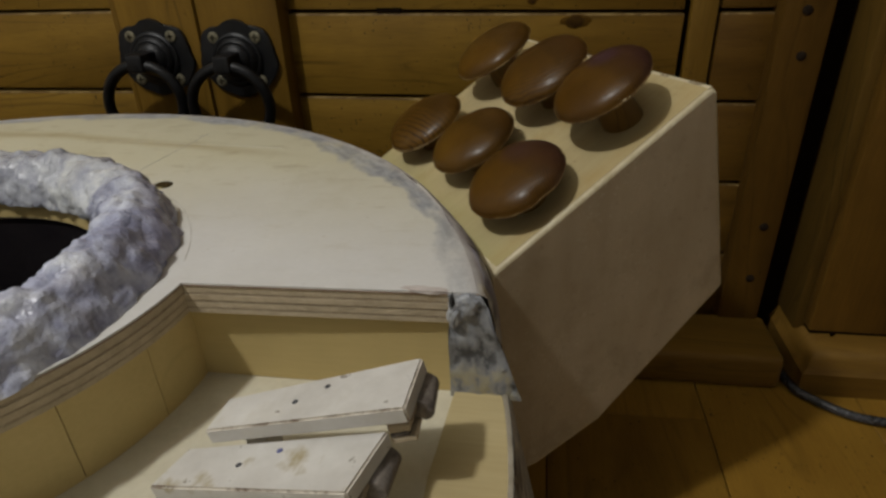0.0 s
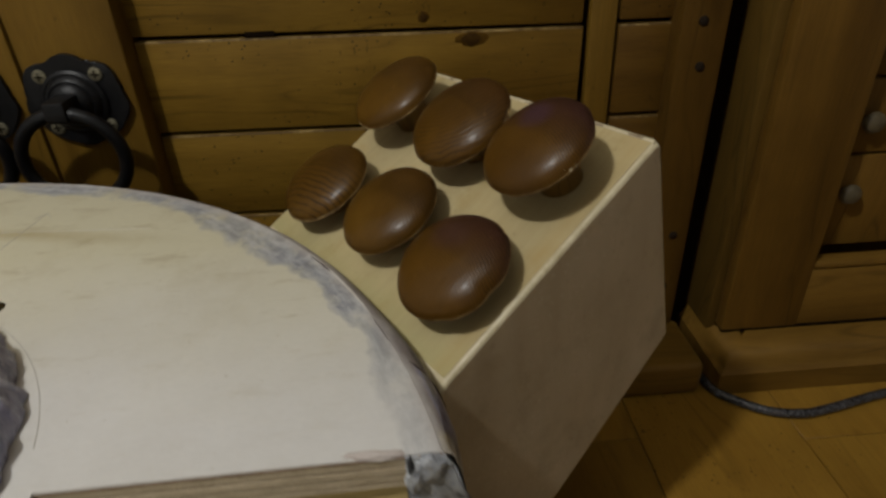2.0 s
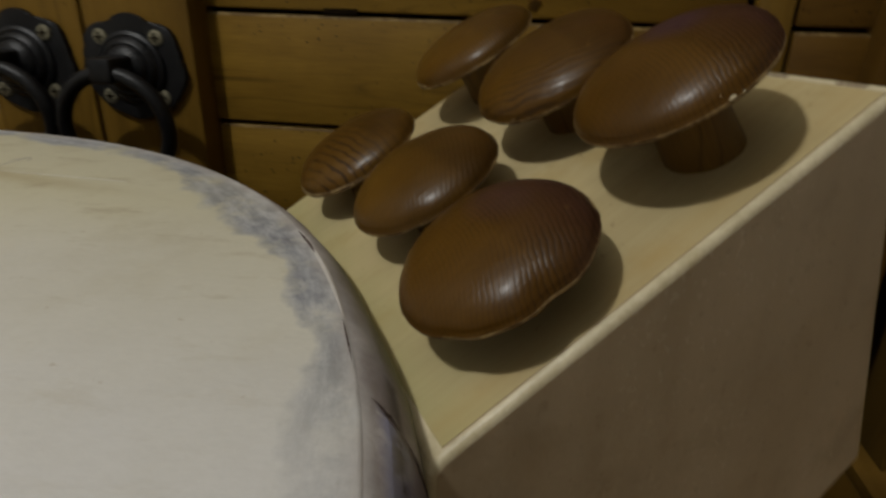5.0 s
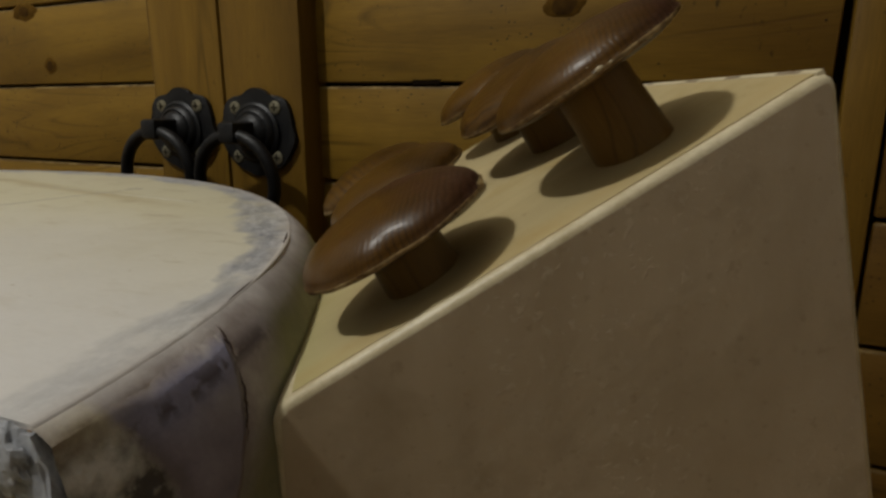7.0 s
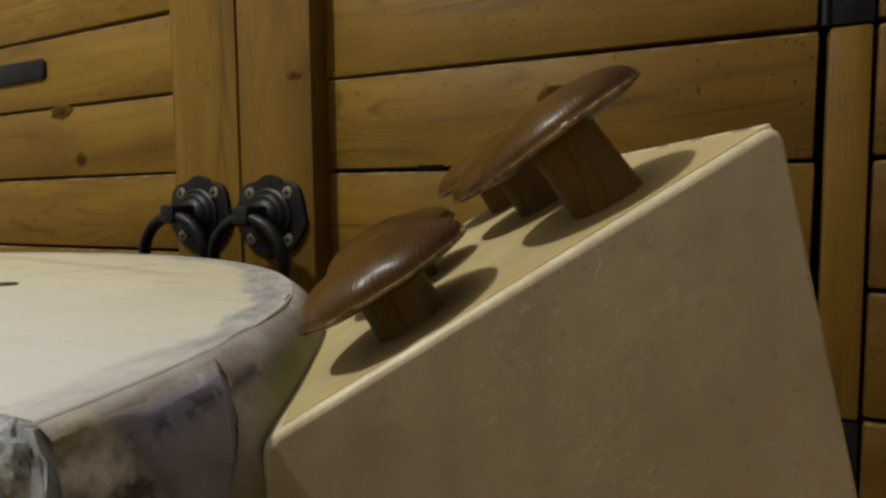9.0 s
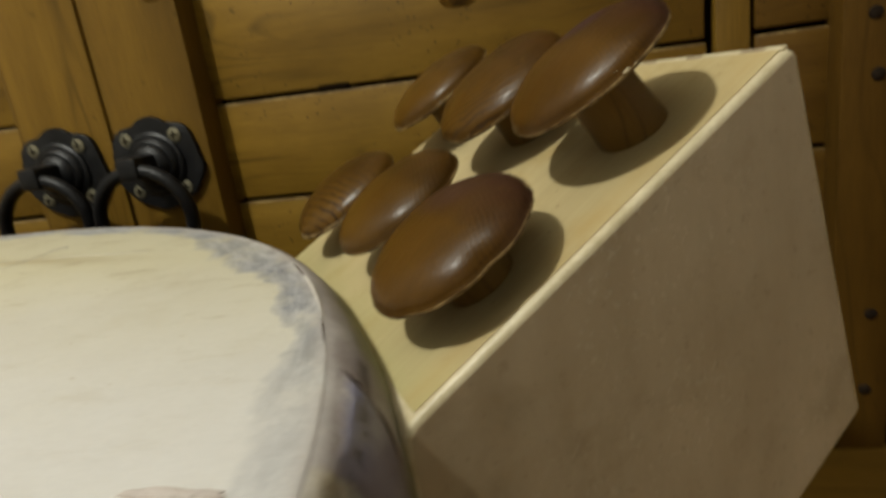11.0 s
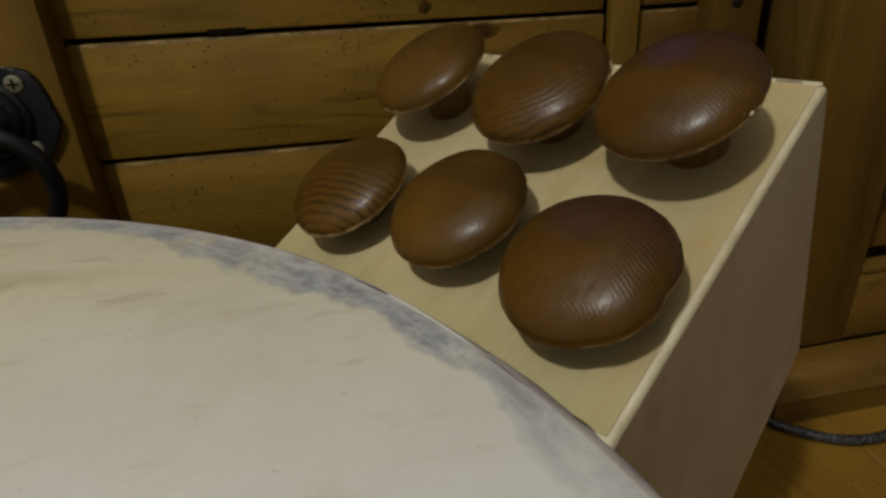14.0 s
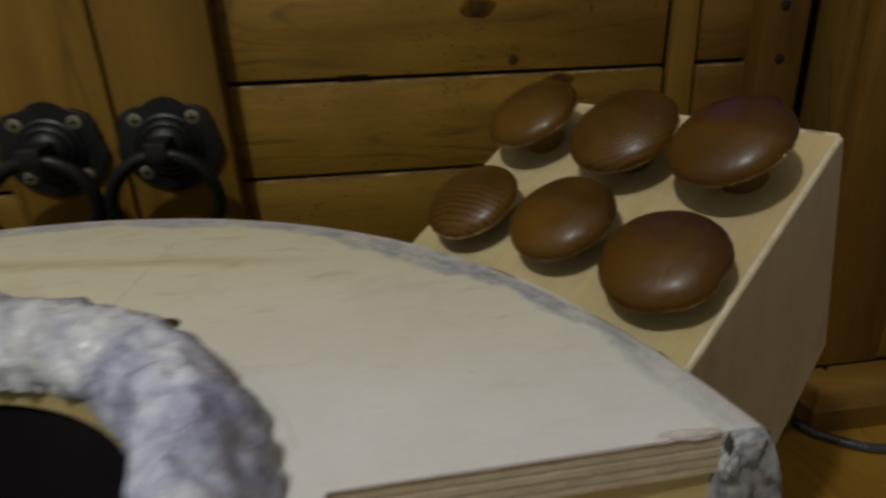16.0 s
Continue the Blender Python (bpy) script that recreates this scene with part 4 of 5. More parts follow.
for v in bm.verts:
    if v.co.y < CUT_R[1] and LEDGE + 0.001 < v.co.z < TOP - 0.004:
        v.co.y += 0.0034 * noise.noise(v.co * 70) + 0.0022 * noise.noise(v.co * 190)
part("rim_end", bm, paint_marble, table, "black, grey and white marbled paint on the cut end")



def torn_lump(name, at, size, mat, seed, label):
    """A small rough lump with an uneven skin."""
    bm = bmesh.new()
    bmesh.ops.create_icosphere(bm, subdivisions=4, radius=1.0)
    for v in bm.verts:
        k = 1 + 0.30 * noise.noise(v.co * 2.1 + Vector((seed, 0, 0))) + 0.16 * noise.noise(v.co * 5.3 + Vector((0, seed, 0)))
        v.co = Vector((v.co.x * size[0], v.co.y * size[1], v.co.z * size[2])) * k + Vector(at)
    part(name, bm, mat, table, label)


pink_filler = speckled("pinkish_filler", (0.40, 0.335, 0.30), (0.55, 0.50, 0.46), 90, 0.7, 0, 0.5)
torn_lump("torn_paper", (0.4205, 0.0815, TOP - 0.0085), (0.0085, 0.0035, 0.0080), paint_marble, 3.0, "curled scrap of grey painted paper")
torn_lump("torn_paper", (0.4130, 0.0800, TOP - 0.0150), (0.0040, 0.0025, 0.0075), paint_marble, 8.0, "curled scrap of grey painted paper")
torn_lump("filler", (0.3960, 0.0838, TOP - 0.0006), (0.0150, 0.0026, 0.0022), pink_filler, 5.0, "smear of pinkish filler")
hole_dark = no_sheen(speckled("torn_gap", (0.025, 0.024, 0.023), (0.09, 0.088, 0.085), 120, 0.9))
torn_lump("torn_gap", (0.4118, 0.0812, TOP - 0.0065), (0.0015, 0.0026, 0.0060), hole_dark, 1.0, "dark gap beside the curled paper")

floor_pale = speckled("pale_well_board", (0.52, 0.475, 0.35), (0.65, 0.605, 0.47), 25, 0.6)
# the opening: back panel, curved wall of upright panels, floor, ledge, outer skin
part("back_panel", box(0.2395, 0.416, CUT_R[1] + 0.003, CUT_R[1] + 0.012, WELL, TOP - 0.0218, 0.0005), birch_warm, table, "bare tan plywood panel")
angs = [10.9, -12.4, -29, -45, -60, -75]
for a0, a1 in zip(angs, angs[1:]):
    bm = bmesh.new()
    o = arc(WALL_C, WALL_R - 0.005, a0 - 0.07, a1 + 0.07, 8)
    i_ = arc(WALL_C, WALL_R - 0.012, a1 + 0.07, a0 - 0.07, 8)
    prism(o + i_, WELL, TOP - 0.0218, 0, 1, bm)
    part("wall_panel", bm, birch_warm, table, "bent tan plywood panel")
well_out = arc((0, 0), 0.4440, 11.0, NEAR, 40) + [p for p in reversed(cut_path(0.010))]
part("well_floor", prism(well_out, WELL - 0.012, WELL, 0), floor_pale, table, "white board floor of the opening", False)
led = [(0.4115, CUT_R[1] - 0.001), (0.4410, CUT_R[1] - 0.001)] + arc((0, 0), 0.4500, 10.6, NEAR, 30)[1:] + arc((0, 0), 0.4063, NEAR, 2.0, 30)
part("ledge", prism(led, WELL + 0.0005, LEDGE, 0.0008, 1), birch, table, "bare birch ledge", False)
bm = bmesh.new()
cols = []
for i in range(61):
    a = radians(11.0 + (NEAR - 11.0) * i / 60)
    prof = [(flare(z, 0.2) + 0.0004 * noise.noise(Vector((8 * a, z * 30, 0))), z) for z in (LEDGE + 0.0002, LEDGE - 0.01, 0.28, 0.24, 0.18, 0.10, 0.0)]
    prof = [(prof[0][0] - 0.0034, 0.0), (prof[0][0] - 0.0034, LEDGE + 0.0005), (prof[0][0] - 0.0028, LEDGE + 0.0012), (prof[0][0] - 0.0006, LEDGE + 0.0012)] + prof
    cols.append([bm.verts.new((r * math.cos(a), r * math.sin(a), z)) for r, z in prof])
for a, b in zip(cols, cols[1:]):
    for k in range(len(a) - 1):
        f = bm.faces.new((a[k], b[k], b[k + 1], a[k + 1]))
        f.material_index = 1 if k > 2 else 0
part("outer_skin", bm, [skin_board, paint_drum], table, "thin outer skin board with mauve wash outside")
part("lining", lathe([(HOLE_R + 0.0004, TOP - 0.001), (HOLE_R + 0.0008, TOP - 0.0195)], 96), birch_warm, table, "tan plywood edge of the hole").location = (RING_C[0], RING_C[1], 0)
part("well_lining", lathe([(HOLE_R + 0.004, TOP - 0.0190), (HOLE_R + 0.004, 0.12), (0, 0.12)], 64), hole_shade, table, "near-black lining in place of the shade in the hole").location = (RING_C[0], RING_C[1], 0)

# collar of paper pulp
bm = bmesh.new()
rings = []
NA, NB = 420, 42
for i in range(NA):
    a = 2 * math.pi * i / NA
    ad = (math.degrees(a) + 180) % 360 - 180
    near = max(0.0, min(1.0, (20 - ad) / 50)) * (1 if ad > -120 else 0.5)
    back = max(0.0, math.cos(math.radians(ad - 105)))
    rc = 0.1725 - 0.0030 * near - 0.0018 * back
    col = []
    for j in range(NB):
        b = math.pi * (-0.12 + 1.30 * j / (NB - 1))
        p = Vector((math.cos(a) * 7, math.sin(a) * 7, b * 1.1))
        lump = 0.0046 * noise.noise(p * 1.2) + 0.0026 * noise.noise(p * 2.9) + 0.0008 * noise.noise(p * 6.5)
        w, h = 0.0245 - 0.004 * near + 0.0018 * back + lump, 0.030 + lump * 1.3
        r = rc + w * math.cos(b) + 0.0045 * max(0.0, 1 - abs(b) / 0.5)
        col.append(bm.verts.new((r * math.cos(a), r * math.sin(a), max(-0.007 if r < HOLE_R else -0.002, h * math.sin(b)))))
    rings.append(col)
for i in range(NA):
    a, b = rings[i], rings[(i + 1) % NA]
    for j in range(NB - 1):
        bm.faces.new((a[j], b[j], b[j + 1], a[j + 1]))
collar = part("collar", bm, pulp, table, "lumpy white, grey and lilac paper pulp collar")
collar.location = (RING_C[0], RING_C[1], TOP)

# brass screw and pencil line
scr = part("screw", lathe([(0, 0.0012), (0.002, 0.0006), (0.004, 0.0014), (0.0068, 0.0010), (0.0078, 0.0)], 20), brass, table, "countersunk brass screw")
scr.location = (0.148, 0.2245, TOP + 0.0002)
pencil = speckled("pencil", (0.37, 0.35, 0.31), (0.54, 0.51, 0.46), 60, 0.9)


def pencil_line(points):
    part("pencil_line", tube([(x, y, TOP + 0.00002) for x, y in points], 0.00026, 4), pencil, table, "faint pencil line")


pencil_line(arc((0.045, 0.045), 0.199, 17, 72, 40))
pencil_line([(0.106, 0.259), (0.109, 0.294), (0.1125, 0.330), (0.116, 0.364)])
pencil_line([(0.110, 0.353), (0.113, 0.359), (0.116, 0.364), (0.1195, 0.3595), (0.123, 0.353)])
pencil_line([(0.02, 0.339), (0.066, 0.335), (0.136, 0.3295), (0.214, 0.324)])

# split lip of veneer along the rim
a0, a1 = math.degrees(math.atan2(0.529 - CY, 0.003 - CX)), math.degrees(math.atan2(0.566 - CY, -0.022 - CX))
lip_paint = speckled("pale_lip", (0.42, 0.385, 0.34), (0.56, 0.53, 0.49), 60, 0.6)
crack = no_sheen(speckled("crack_brown", (0.035, 0.022, 0.018), (0.09, 0.06, 0.05), 90, 0.9))
part("split", tube([(x, y, TOP - 0.0003) for x, y in arc((0, 0), 0.4354, a0, a1, 18)], [0.0008 * math.sin(math.pi * (i + 0.4) / 19) for i in range(19)], 6), crack, table, "brown split in the rim")
part("split", tube([(x, y, TOP - 0.0005) for x, y in arc((0, 0), 0.4340, 20.3, 27.3, 14)], [0.00055 * math.sin(math.pi * (i + 0.4) / 15) for i in range(15)], 6), crack, table, "brown split in the rim")
turns = [radians(a0 - 8 + (a1 + 9 - a0) * i / 28) for i in range(29)]
lip = [((rim_at(a) - 0.0012) * math.cos(a), (rim_at(a) - 0.0012) * math.sin(a), TOP - 0.0010) for a in turns]
part("veneer_lip", tube(lip, [0.0005 + 0.0010 * math.sin(math.pi * i / 28) for i in range(29)], 8), lip_paint, table, "raised pale veneer lip")
rnd = random.Random(5)
for z_top, z_low in ((TOP - 0.002, TOP - 0.011), (TOP - 0.013, TOP - 0.032)):
    pts = []
    for i in range(15):
        z = z_top + (z_low - z_top) * i / 14
        a = 0.3470 - 1.25 * (TOP - z) + rnd.uniform(-0.0012, 0.0012)
        r = flare(z, a) + 0.0002
        pts.append((r * math.cos(a), r * math.sin(a), z))
    part("seam_crack", tube(pts, [0.0004 * math.sin(math.pi * (i + 0.5) / 15) for i in range(15)], 5), crack, table, "dark crack in the paint of the drum")

# ---- the two rocker keys in the opening ----
bear_mat = speckled("dark_bearing", (0.085, 0.070, 0.060), (0.29, 0.25, 0.21), 60, 0.7, 0, 0.5, 0.002)


def stained_board(amount):
    """White painted board with tan stains and small dark chips."""
    m, t, b = material("stained_white_board", 0.6)
    n = Nodes(t)
    v = n.coords((1, 1, 1), False)
    col = n.ramp(n.noise(v, 30, 5, 0.6), [(0.35, (0.52, 0.495, 0.455)), (0.7, (0.67, 0.65, 0.61))])
    blot = n.ramp(n.noise(n.coords((1.0, 0.7, 1), False), 34, 4, 0.6), [(0.52, 0.0), (0.62, 1.0)])
    col = n.mix(n.math("MULTIPLY", blot, amount), col, (0.30, 0.23, 0.09))
    chip = n.ramp(n.noise(v, 120, 3, 0.6), [(0.68, 0.0), (0.72, 1.0)])
    col = n.mix(n.math("MULTIPLY", chip, 0.7), col, (0.12, 0.09, 0.05))
    n.link(col, b.inputs["Base Color"])
    n.bump(b, n.noise(v, 90, 4, 0.6), 0.25, 0.001)
    return m


board_stained, board_plain = stained_board(0.8), stained_board(0.12)


key_edge = speckled("rubbed_board_edge", (0.20, 0.150, 0.105), (0.60, 0.55, 0.47), 75, 0.7, 0, 0.6, 0.0015, 0, 5, 0.40, 0.54)


def rocker(name, corners, label, face):
    """A tapered white board on a dark rounded bearing, resting in the opening. Corners: far left, far right, near right, near left of the top."""
    c = [Vector(p) for p in corners]
    mid = sum(c, Vector()) / 4
    base = Vector((mid.x, mid.y, WELL))
    e = thing(name, base, label, "key", "", "keys in the opening of the table")
    nrm = (c[1] - c[3]).cross(c[0] - c[2]).normalized()
    nrm = nrm if nrm.z > 0 else -nrm
    th = 0.0095
    bm = bmesh.new()
    hi = [bm.verts.new(p - base) for p in c]
    lo = [bm.verts.new(p - nrm * th - base) for p in c]
    fs = [bm.faces.new(hi), bm.faces.new(lo[::-1])] + [bm.faces.new((hi[i], lo[i], lo[(i + 1) % 4], hi[(i + 1) % 4])) for i in range(4)]
    bmesh.ops.bevel(bm, geom=list({ed for f in fs for ed in f.edges}), offset=0.0011, segments=2, affect="EDGES", material=1)
    part("board", bm, [face, key_edge], e, "white board with screw holes")
    along = ((c[1] + c[2]) / 2 - (c[0] + c[3]) / 2).normalized()
    across = nrm.cross(along)
    turn = Matrix((along, across, nrm)).transposed().to_4x4()
    right = (c[1] + c[2]) / 2 - nrm * th
    # layered foot under the raised end, dark hooked bearing on its far half
    w = (c[1] - c[2]).length
    z = 0.0
    for k, (thick, back, mat) in enumerate(((0.0032, 0.0015, ply_dark), (0.0050, 0.0045, ply_light), (0.0030, 0.0060, bear_mat), (0.0035, 0.0030, ply_light))):
        foot = part("foot_layer", box(-0.016, -back, -w / 2 + 0.004, w / 2 - 0.012, z - thick, z - 0.0002, 0.0008), mat, e, "layered foot board")
        foot.matrix_basis = Matrix.Translation(right - base) @ turn
        z -= thick
    hook = [(0.72 * p, 0.70 * q) for p, q in ((-0.030, 0.0), (0.0005, 0.0), (0.0045, -0.003), (0.0075, -0.0075), (0.0080, -0.012), (0.0055, -0.0165), (0.0010, -0.0185), (-0.0025, -0.0170), (-0.0030, -0.0130), (-0.0060, -0.0105), (-0.030, -0.0105))]
    bear = part("bearing", prism(hook, -w / 2 - 0.001, 0.004, 0.0014, 2), bear_mat, e, "dark hooked bearing")
    bear.matrix_basis = Matrix.Translation(right - base) @ turn @ Matrix(((1, 0, 0, 0), (0, 0, -1, 0), (0, 1, 0, 0), (0, 0, 0, 1)))
    part("post", box(-0.038, -0.024, -0.007, 0.007, 0.0, max(0.008, mid.z - WELL - 0.019), 0.001), board_white, e, "post under the board")
    return e, c, nrm, base


def bolt_hole(e, base, at, nrm, mat, size=0.0017):
    h = part("screw_hole", lathe([(0, 0.0006), (size * 0.7, 0.0004), (size, 0.0)], 14), mat, e, "dark screw hole")
    h.matrix_basis = Matrix.Translation(at - base) @ nrm.to_track_quat("Z", "Y").to_matrix().to_4x4()


hole_grey = no_sheen(speckled("hole_grey", (0.05, 0.05, 0.055), (0.13, 0.13, 0.135), 90, 0.9))
blue_dot = speckled("blue_dot", (0.08, 0.09, 0.22), (0.16, 0.17, 0.36), 200, 0.5)
k1 = rocker("rocker_key", [(-0.069, 0.320, 0.347), (0.0375, 0.332, 0.375), (0.0357, 0.294, 0.375), (-0.071, 0.2955, 0.347)], "white painted rocker key with two screw holes, tilted up", board_plain)
k2 = rocker("rocker_key", [(-0.0835, 0.297, 0.332), (0.0260, 0.297, 0.357), (0.0160, 0.259, 0.357), (-0.091, 0.271, 0.332)], "white painted rocker key with tan stain and dark chips", board_stained)


def on_key(k, u, v):
    e, c, nrm, base = k
    return c[0].lerp(c[1], u).lerp(c[3].lerp(c[2], u), v) + nrm * 0.0002


for k, u, v, m in ((k1, 0.555, 0.27, hole_grey), (k1, 0.42, 0.53, hole_grey), (k2, 0.53, 0.25, blue_dot), (k2, 0.38, 0.52, hole_grey)):
    bolt_hole(k[0], k[3], on_key(k, u, v), k[2], m)

# ---- the control box ----
L = Vector((0.067, 0.4485, 0.3585))      # low near corner of its sloping top
U = Vector((0.1475, 0.097, 0.103)).normalized()
W = Vector((-0.1395, 0.213, 0.0)).normalized()
N = U.cross(W).normalized()
LU, LW = 0.2088, 0.2550
S = Vector((U.x, U.y, 0)).normalized()
chip_grey = speckled("chipped_paint", (0.13, 0.085, 0.05), (0.34, 0.27, 0.18), 150, 0.7)
# paler than the side board: light caught by the box's rounded edges is coloured in
pale_edge = speckled("pale_board_edge", (0.44, 0.37, 0.22), (0.66, 0.58, 0.40), 60, 0.45, 0, 0.3)
ctl = thing("control_box", (0.10, 0.60, 0.15), "sloping pale plywood box with six dark wooden knobs", "control box")
# side outline along S and z, from the low near corner
side = [(0.0, 0.0), (0.1752, 0.1020), (0.1793, 0.1023), (0.1818, 0.0990), (0.2223, -0.0715), (0.101, -0.174), (0.040, -0.198), (-0.004, -0.205), (-0.004, -0.005)]
org = ctl.location


def box_body():
    bm = bmesh.new()
    near = [bm.verts.new(L + S * x + Vector((0, 0, z)) + W * (0.0008 + 0.034 * (0.867 * z - 0.499 * x)) - org) for x, z in side]
    far = [bm.verts.new(L + S * x + Vector((0, 0, z)) + W * LW - org) for x, z in side]
    k = len(side)
    fs = [bm.faces.new(near), bm.faces.new(far[::-1])]
    for i in range(k):
        j = (i + 1) % k
        fs.append(bm.faces.new((near[i], far[i], far[j], near[j])))
    bmesh.ops.bevel(bm, geom=list({e for f in fs for e in f.edges}), offset=0.0030, segments=4, affect="EDGES", profile=0.5, material=1)
    wide = [f for f in bm.faces if f.material_index == 0]
    bmesh.ops.inset_individual(bm, faces=wide, thickness=0.0006, depth=0.0)
    return bm


part("body", box_body(), [side_board, pale_edge], ctl, "pale board body with eased corners")
frame_m = Matrix((U, W, N)).transposed().to_4x4()
frame_m.translation = L - org
def stained_top():
    """Birch with soft tan stains and a few dark specks."""
    m = wood("birch_stained_top", (0.41, 0.322, 0.155), (0.525, 0.43, 0.235), "x", 0.55, 0.3, 0.0, 0.5, 0.08, 0.06, 0.12)
    t = m.node_tree
    n = Nodes(t)
    b = t.nodes["Principled BSDF"]
    col = b.inputs["Base Color"].links[0].from_socket
    v = n.coords((1, 1, 1), False)
    tan = n.ramp(n.noise(v, 17, 5, 0.65), [(0.53, 0.0), (0.72, 1.0)])
    col = n.mix(n.math("MULTIPLY", tan, 0.7), col, (0.36, 0.25, 0.085))
    px, py = n.xyz(v)[:2]
    lowend = n.ramp(n.math("ADD", px, n.math("MULTIPLY", n.noise(v, 22, 4, 0.65), 0.05)), [(0.030, 1.0), (0.058, 0.0)])
    col = n.mix(n.math("MULTIPLY", lowend, 0.4), col, (0.33, 0.33, 0.14))
    rubbed = n.ramp(n.math("ADD", n.math("ABSOLUTE", n.math("SUBTRACT", py, 0.012)), n.math("MULTIPLY", n.noise(v, 30, 4, 0.65), 0.02)), [(0.008, 1.0), (0.020, 0.0)])
    col = n.mix(n.math("MULTIPLY", rubbed, 0.32), col, (0.40, 0.26, 0.08))
    wear = n.ramp(n.noise(v, 48, 6, 0.72), [(0.54, 0.0), (0.70, 1.0)])
    col = n.mix(n.math("MULTIPLY", wear, 0.28), col, (0.33, 0.24, 0.10))
    dark = n.ramp(n.noise(v, 160, 3, 0.6), [(0.68, 0.0), (0.74, 1.0)])
    col = n.mix(n.math("MULTIPLY", dark, 0.5), col, (0.16, 0.10, 0.04))
    n.link(col, b.inputs["Base Color"])
    return m


panel = part("top_panel", box(0.0030, LU - 0.0062, 0.0044, LW - 0.003, -0.002, 0.0003, 0.0002), stained_top(), ctl, "birch plywood top panel with tan stains")
panel.matrix_basis = frame_m
# rounded strip with chipped paint along the high edge
edge = part("edge_strip", box(LU - 0.0064, LU - 0.0034, 0.003, LW - 0.003, -0.003, 0.0006, 0.0005, 2), pale_edge, ctl, "pale rounded strip along the high edge")
edge.matrix_basis = frame_m
rnd = random.Random(11)
for k in range(7):
    w = 0.012 + 0.033 * k + rnd.uniform(-0.006, 0.006)
    chip = part("paint_chip", box(LU - 0.0060, LU - 0.0042 + rnd.uniform(-0.0006, 0.0006), w, w + rnd.uniform(0.004, 0.013), 0.0002, 0.00075, 0.0002), chip_grey, ctl, "chipped grey paint")
    chip.matrix_basis = frame_m


def knob_mesh(stem, rad, seed, dents):
    """A turned head: nearly flat underside, thin worn rim set low, full dome, not quite round. dents: (degrees, depth, width) of flats in the rim."""
    prof = [(0.0, stem + 0.0006), (0.0150, stem + 0.0004), (0.0240, stem + 0.0007), (rad - 0.0055, stem + 0.0016), (rad - 0.0018, stem + 0.0027), (rad - 0.0003, stem + 0.0032), (rad, stem + 0.0040), (rad - 0.0001, stem + 0.0048), (rad - 0.0009, stem + 0.0056)]
    for i in range(1, 19):
        r = 1 - (i / 18) ** 1.8
        prof.append(((rad - 0.0009) * r, stem + 0.0056 + 0.0130 * (1 - r ** 2.2) ** 0.56))
    prof[-1] = (0.0, prof[-1][1])
    bm = lathe(prof, 96)
    for v in bm.verts:
        r = math.hypot(v.co.x, v.co.y)
        if r < 0.016:
            continue
        a = math.atan2(v.co.y, v.co.x)
        k = 1 + 0.010 * noise.noise(Vector((math.cos(a) * 1.3, math.sin(a) * 1.3, seed * 7.1)))
        edge = max(0.0, 1 - abs(v.co.z - stem - 0.0045) / 0.0035) if r > rad * 0.9 else 0.0
        k += 0.010 * edge * noise.noise(Vector((math.cos(a) * 9, math.sin(a) * 9, seed * 3.7)))
        for deg, deep, wide in dents:
            d = (math.degrees(a) - deg + 180) % 360 - 180
            k -= deep * math.exp(-(d / wide) ** 2) * max(0.0, (r / rad - 0.72) / 0.28)
        v.co.x, v.co.y = v.co.x * k, v.co.y * k
        v.co.z += 0.0007 * noise.noise(Vector((v.co.x * 40, v.co.y * 40, seed * 2.3)))
    for f in bm.faces:
        c = f.calc_center_median()
        if 0.0030 < c.z - stem < 0.0049 and math.hypot(c.x, c.y) > rad * 0.9:
            f.material_index = 1
    return bm


def stem_mesh(stem):
    return lathe([(0.0158, -0.004), (0.0150, stem * 0.5), (0.0146, stem - 0.001), (0.0154, stem + 0.0010)], 40)


# each knob: place along and across the panel, stem, radius, two leans; pitch, strength, centre and reach of its growth lines
SPOTS = (
    (0.0575, 0.0403, 0.0172, 0.0388, -1.5, 0.0, 0.0019, 0.80, -0.060, 0.010, -0.020, 0.004),
    (0.066, 0.123, 0.0172, 0.0383, -1.5, 0.0, 0.0022, 0.40, -0.080, 0.030, -0.020, 0.020),
    (0.057, 0.206, 0.0172, 0.0385, -1.5, 0.0, 0.0050, 1.00, -0.150, -0.04, 0.022, -0.010),
    (0.1525, 0.0410, 0.0308, 0.0389, -5.5, -5.0, 0.0019, 0.85, -0.090, 0.020, -0.020, 0.006),
    (0.151, 0.123, 0.0265, 0.0402, -6.0, 0.0, 0.0034, 0.75, 0.022, 0.022, 0.030, -0.004),
    (0.153, 0.211, 0.0272, 0.0396, -3.0, -3.0, 0.0021, 0.75, -0.100, -0.01, -0.020, 0.020))
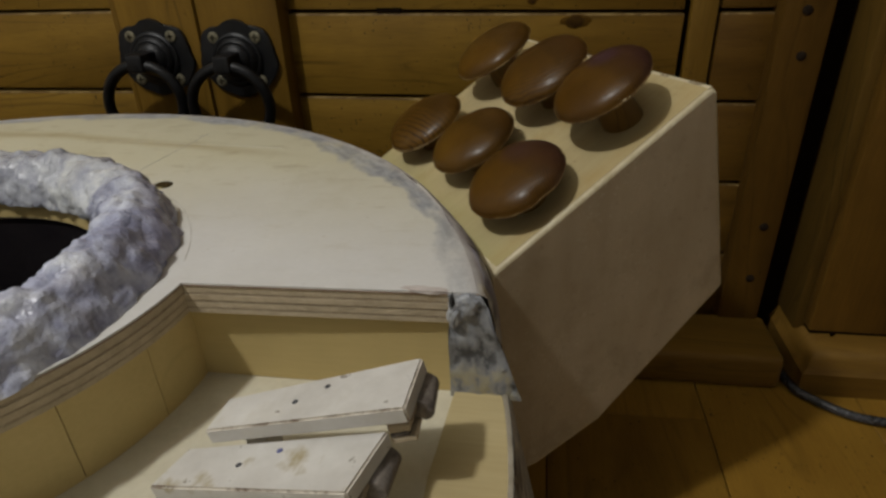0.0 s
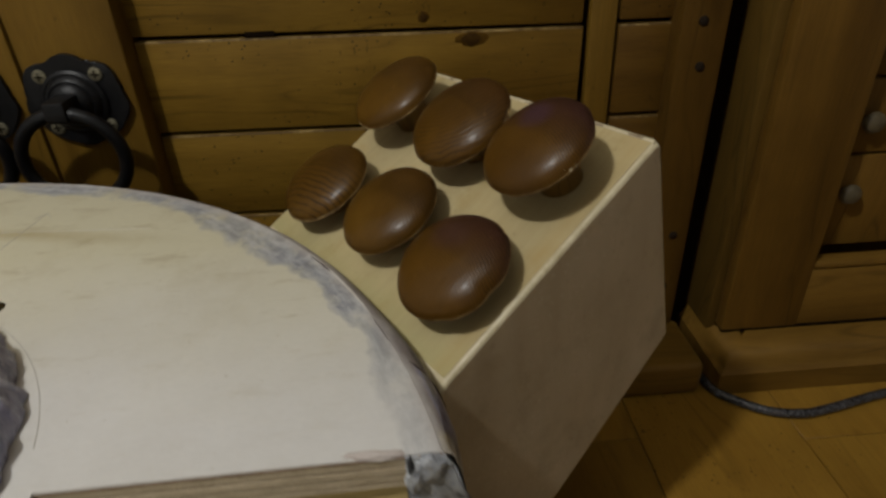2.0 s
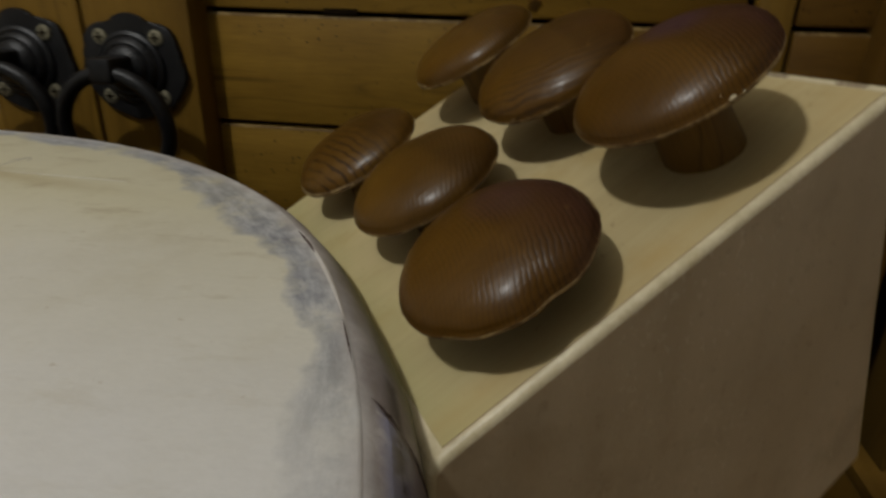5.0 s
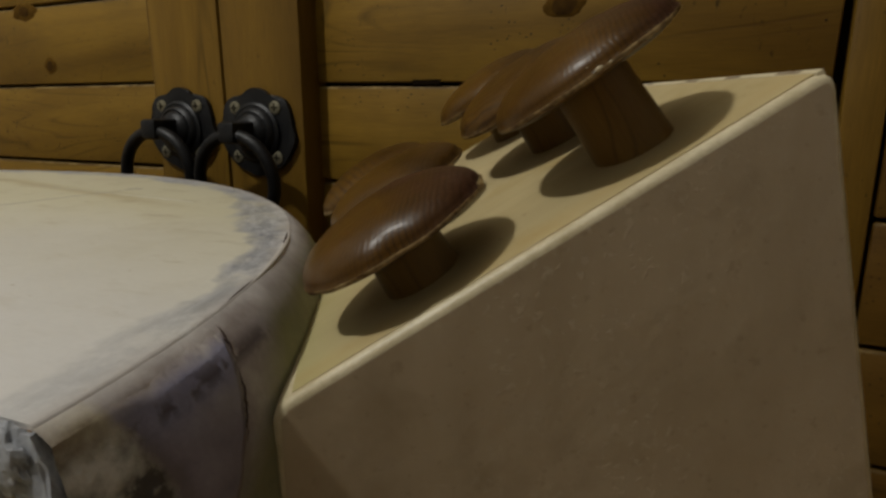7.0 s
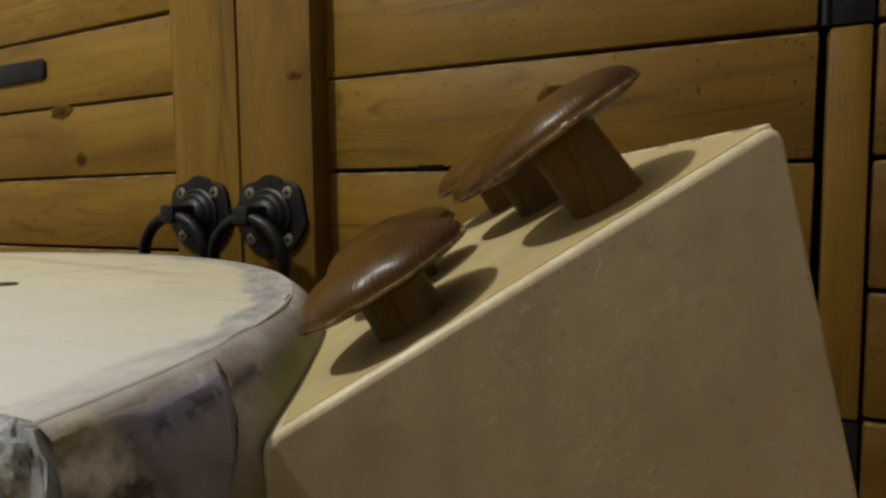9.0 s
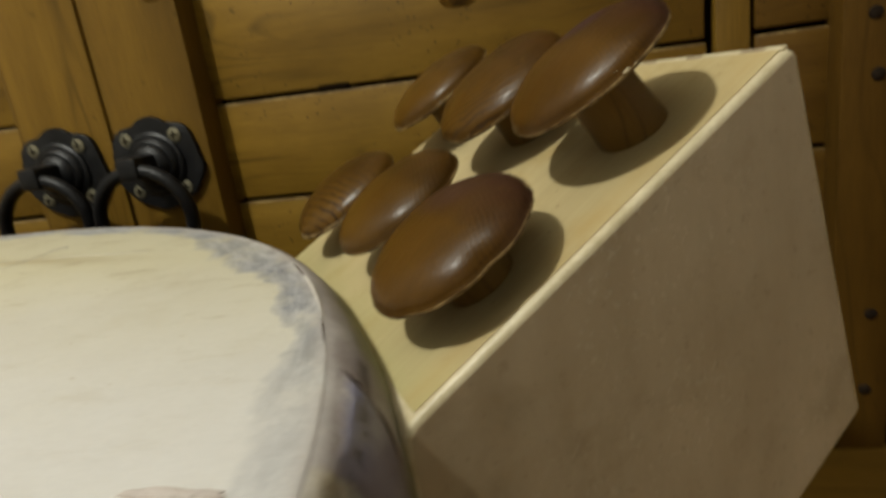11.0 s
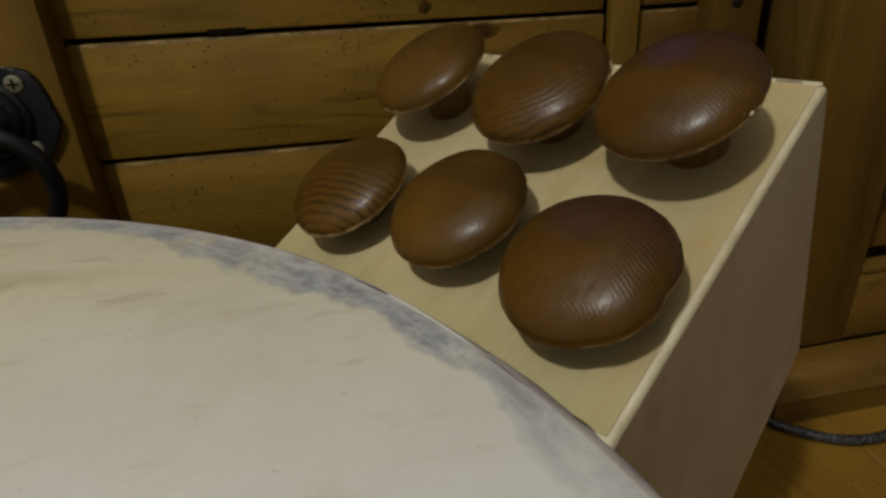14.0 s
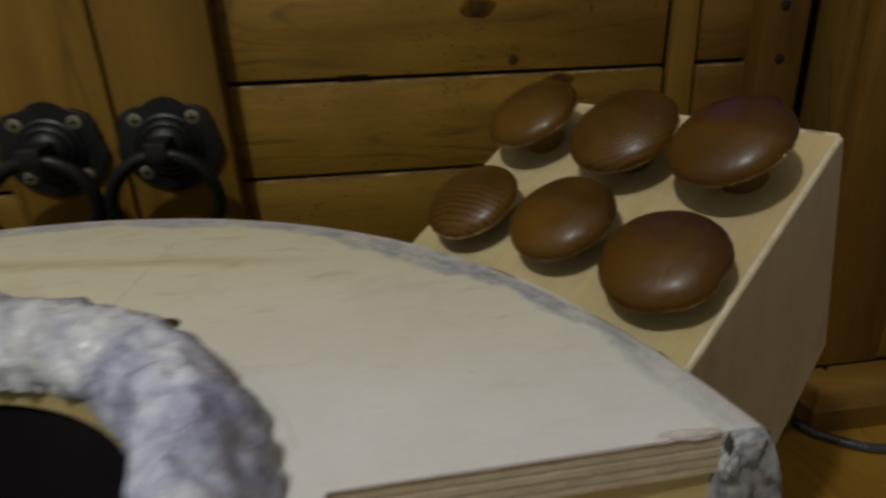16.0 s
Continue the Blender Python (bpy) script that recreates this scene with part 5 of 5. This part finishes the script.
# tone of the stain, purple tinge, flats in the rim
LOOKS = (((0.96, 0.95, 0.88), 0.66, ((-90, 0.060, 10), (-145, 0.025, 8))), ((0.95, 0.98, 0.85), 0.15, ((-120, 0.02, 8),)), ((1.02, 1.05, 0.95), 0.10, ((-95, 0.02, 9),)),
         ((0.90, 0.88, 0.84), 0.84, ((-40, 0.02, 9),)), ((0.88, 0.88, 0.80), 0.25, ()), ((0.98, 1.0, 0.9), 0.10, ((-130, 0.015, 9),)))
for i, ((u, w, stem, rad, lean, tip, pitch, strength, cx, cy, lo, hi), (tone, violet, dents)) in enumerate(zip(SPOTS, LOOKS)):
    stain = knob_wood(pitch, strength, cx, cy, lo, hi, tone, violet)
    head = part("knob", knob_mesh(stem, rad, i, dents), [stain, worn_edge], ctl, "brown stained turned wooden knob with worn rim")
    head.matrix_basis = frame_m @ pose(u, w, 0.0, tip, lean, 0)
    part("stem", stem_mesh(stem), stem_wood, head, "round wooden stem")
    for deg, up, long in ((-103, 0.0050, 0.0014), (-107, 0.0072, 0.0009), (-97, 0.0046, 0.0007)) if i == 3 else ():
        bm = bmesh.new()
        bmesh.ops.create_icosphere(bm, subdivisions=2, radius=1.0)
        for v in bm.verts:
            v.co = v.co * (1 + 0.4 * noise.noise(v.co * 2.3 + Vector((deg, 0, 0))))
            v.co = Vector((v.co.x * 0.0005, v.co.y * long, v.co.z * long * 0.6))
        chip = part("chip", bm, pale_edge, head, "pale splintered chip in the rim")
        chip.matrix_basis = Matrix.Rotation(radians(deg), 4, "Z") @ Matrix.Translation((rad * (0.997 if up < 0.006 else 0.955), 0, stem + up)) @ Matrix.Rotation(radians(-15 if up < 0.006 else -50), 4, "Y")

# ---- the cable on the floor ----
pts = []
way = [(0.4405, 0.905), (0.4395, 0.86), (0.4395, 0.810), (0.446, 0.775), (0.466, 0.753), (0.500, 0.730), (0.54, 0.722), (0.58, 0.727), (0.677, 0.747), (0.76, 0.745), (0.9, 0.69), (1.1, 0.55)]
for i in range(len(way) - 1):
    p0, p1, p2, p3 = (Vector(way[max(0, min(len(way) - 1, i + d))]) for d in (-1, 0, 1, 2))
    for k in range(6):
        t = k / 6
        q = 0.5 * (2 * p1 + (p2 - p0) * t + (2 * p0 - 5 * p1 + 4 * p2 - p3) * t * t + (3 * p1 - p0 - 3 * p2 + p3) * t ** 3)
        pts.append((q.x, q.y, 0.0063))
cable = part("power_cable", tube(pts, 0.0062, 10), cable_skin, None)
tagged(cable, "dark grey flecked cable lying in a curve on the floor", "cable")

# ---- floor boards ----
BW, FIRST = 0.202, 0.320
meshes = {}
for i in range(-12, 8):
    x = FIRST + i * BW + BW / 2
    ends = {-1: [-2.0, -0.60, 0.708, 0.95], 0: [-2.0, 0.10, 0.95], 1: [-2.0, -0.30, 0.687, 0.95]}.get(i, [-2.0, -0.7 + 0.37 * (i % 3), 0.45 - 0.19 * (i % 4), 0.95])
    for y0, y1 in zip(ends, ends[1:]):
        size = round(y1 - y0, 4)
        if size not in meshes:
            ob = part("floor_board", box(-BW / 2 + 0.0006, BW / 2 - 0.0006, -size / 2 + 0.0005, size / 2 - 0.0005, -0.02, 0.0, 0.0006), pine_y, floor)
            meshes[size] = ob.data
        else:
            ob = new("floor_board", meshes[size])
            ob.parent = floor
        ob.location = (x, (y0 + y1) / 2, 0.0)
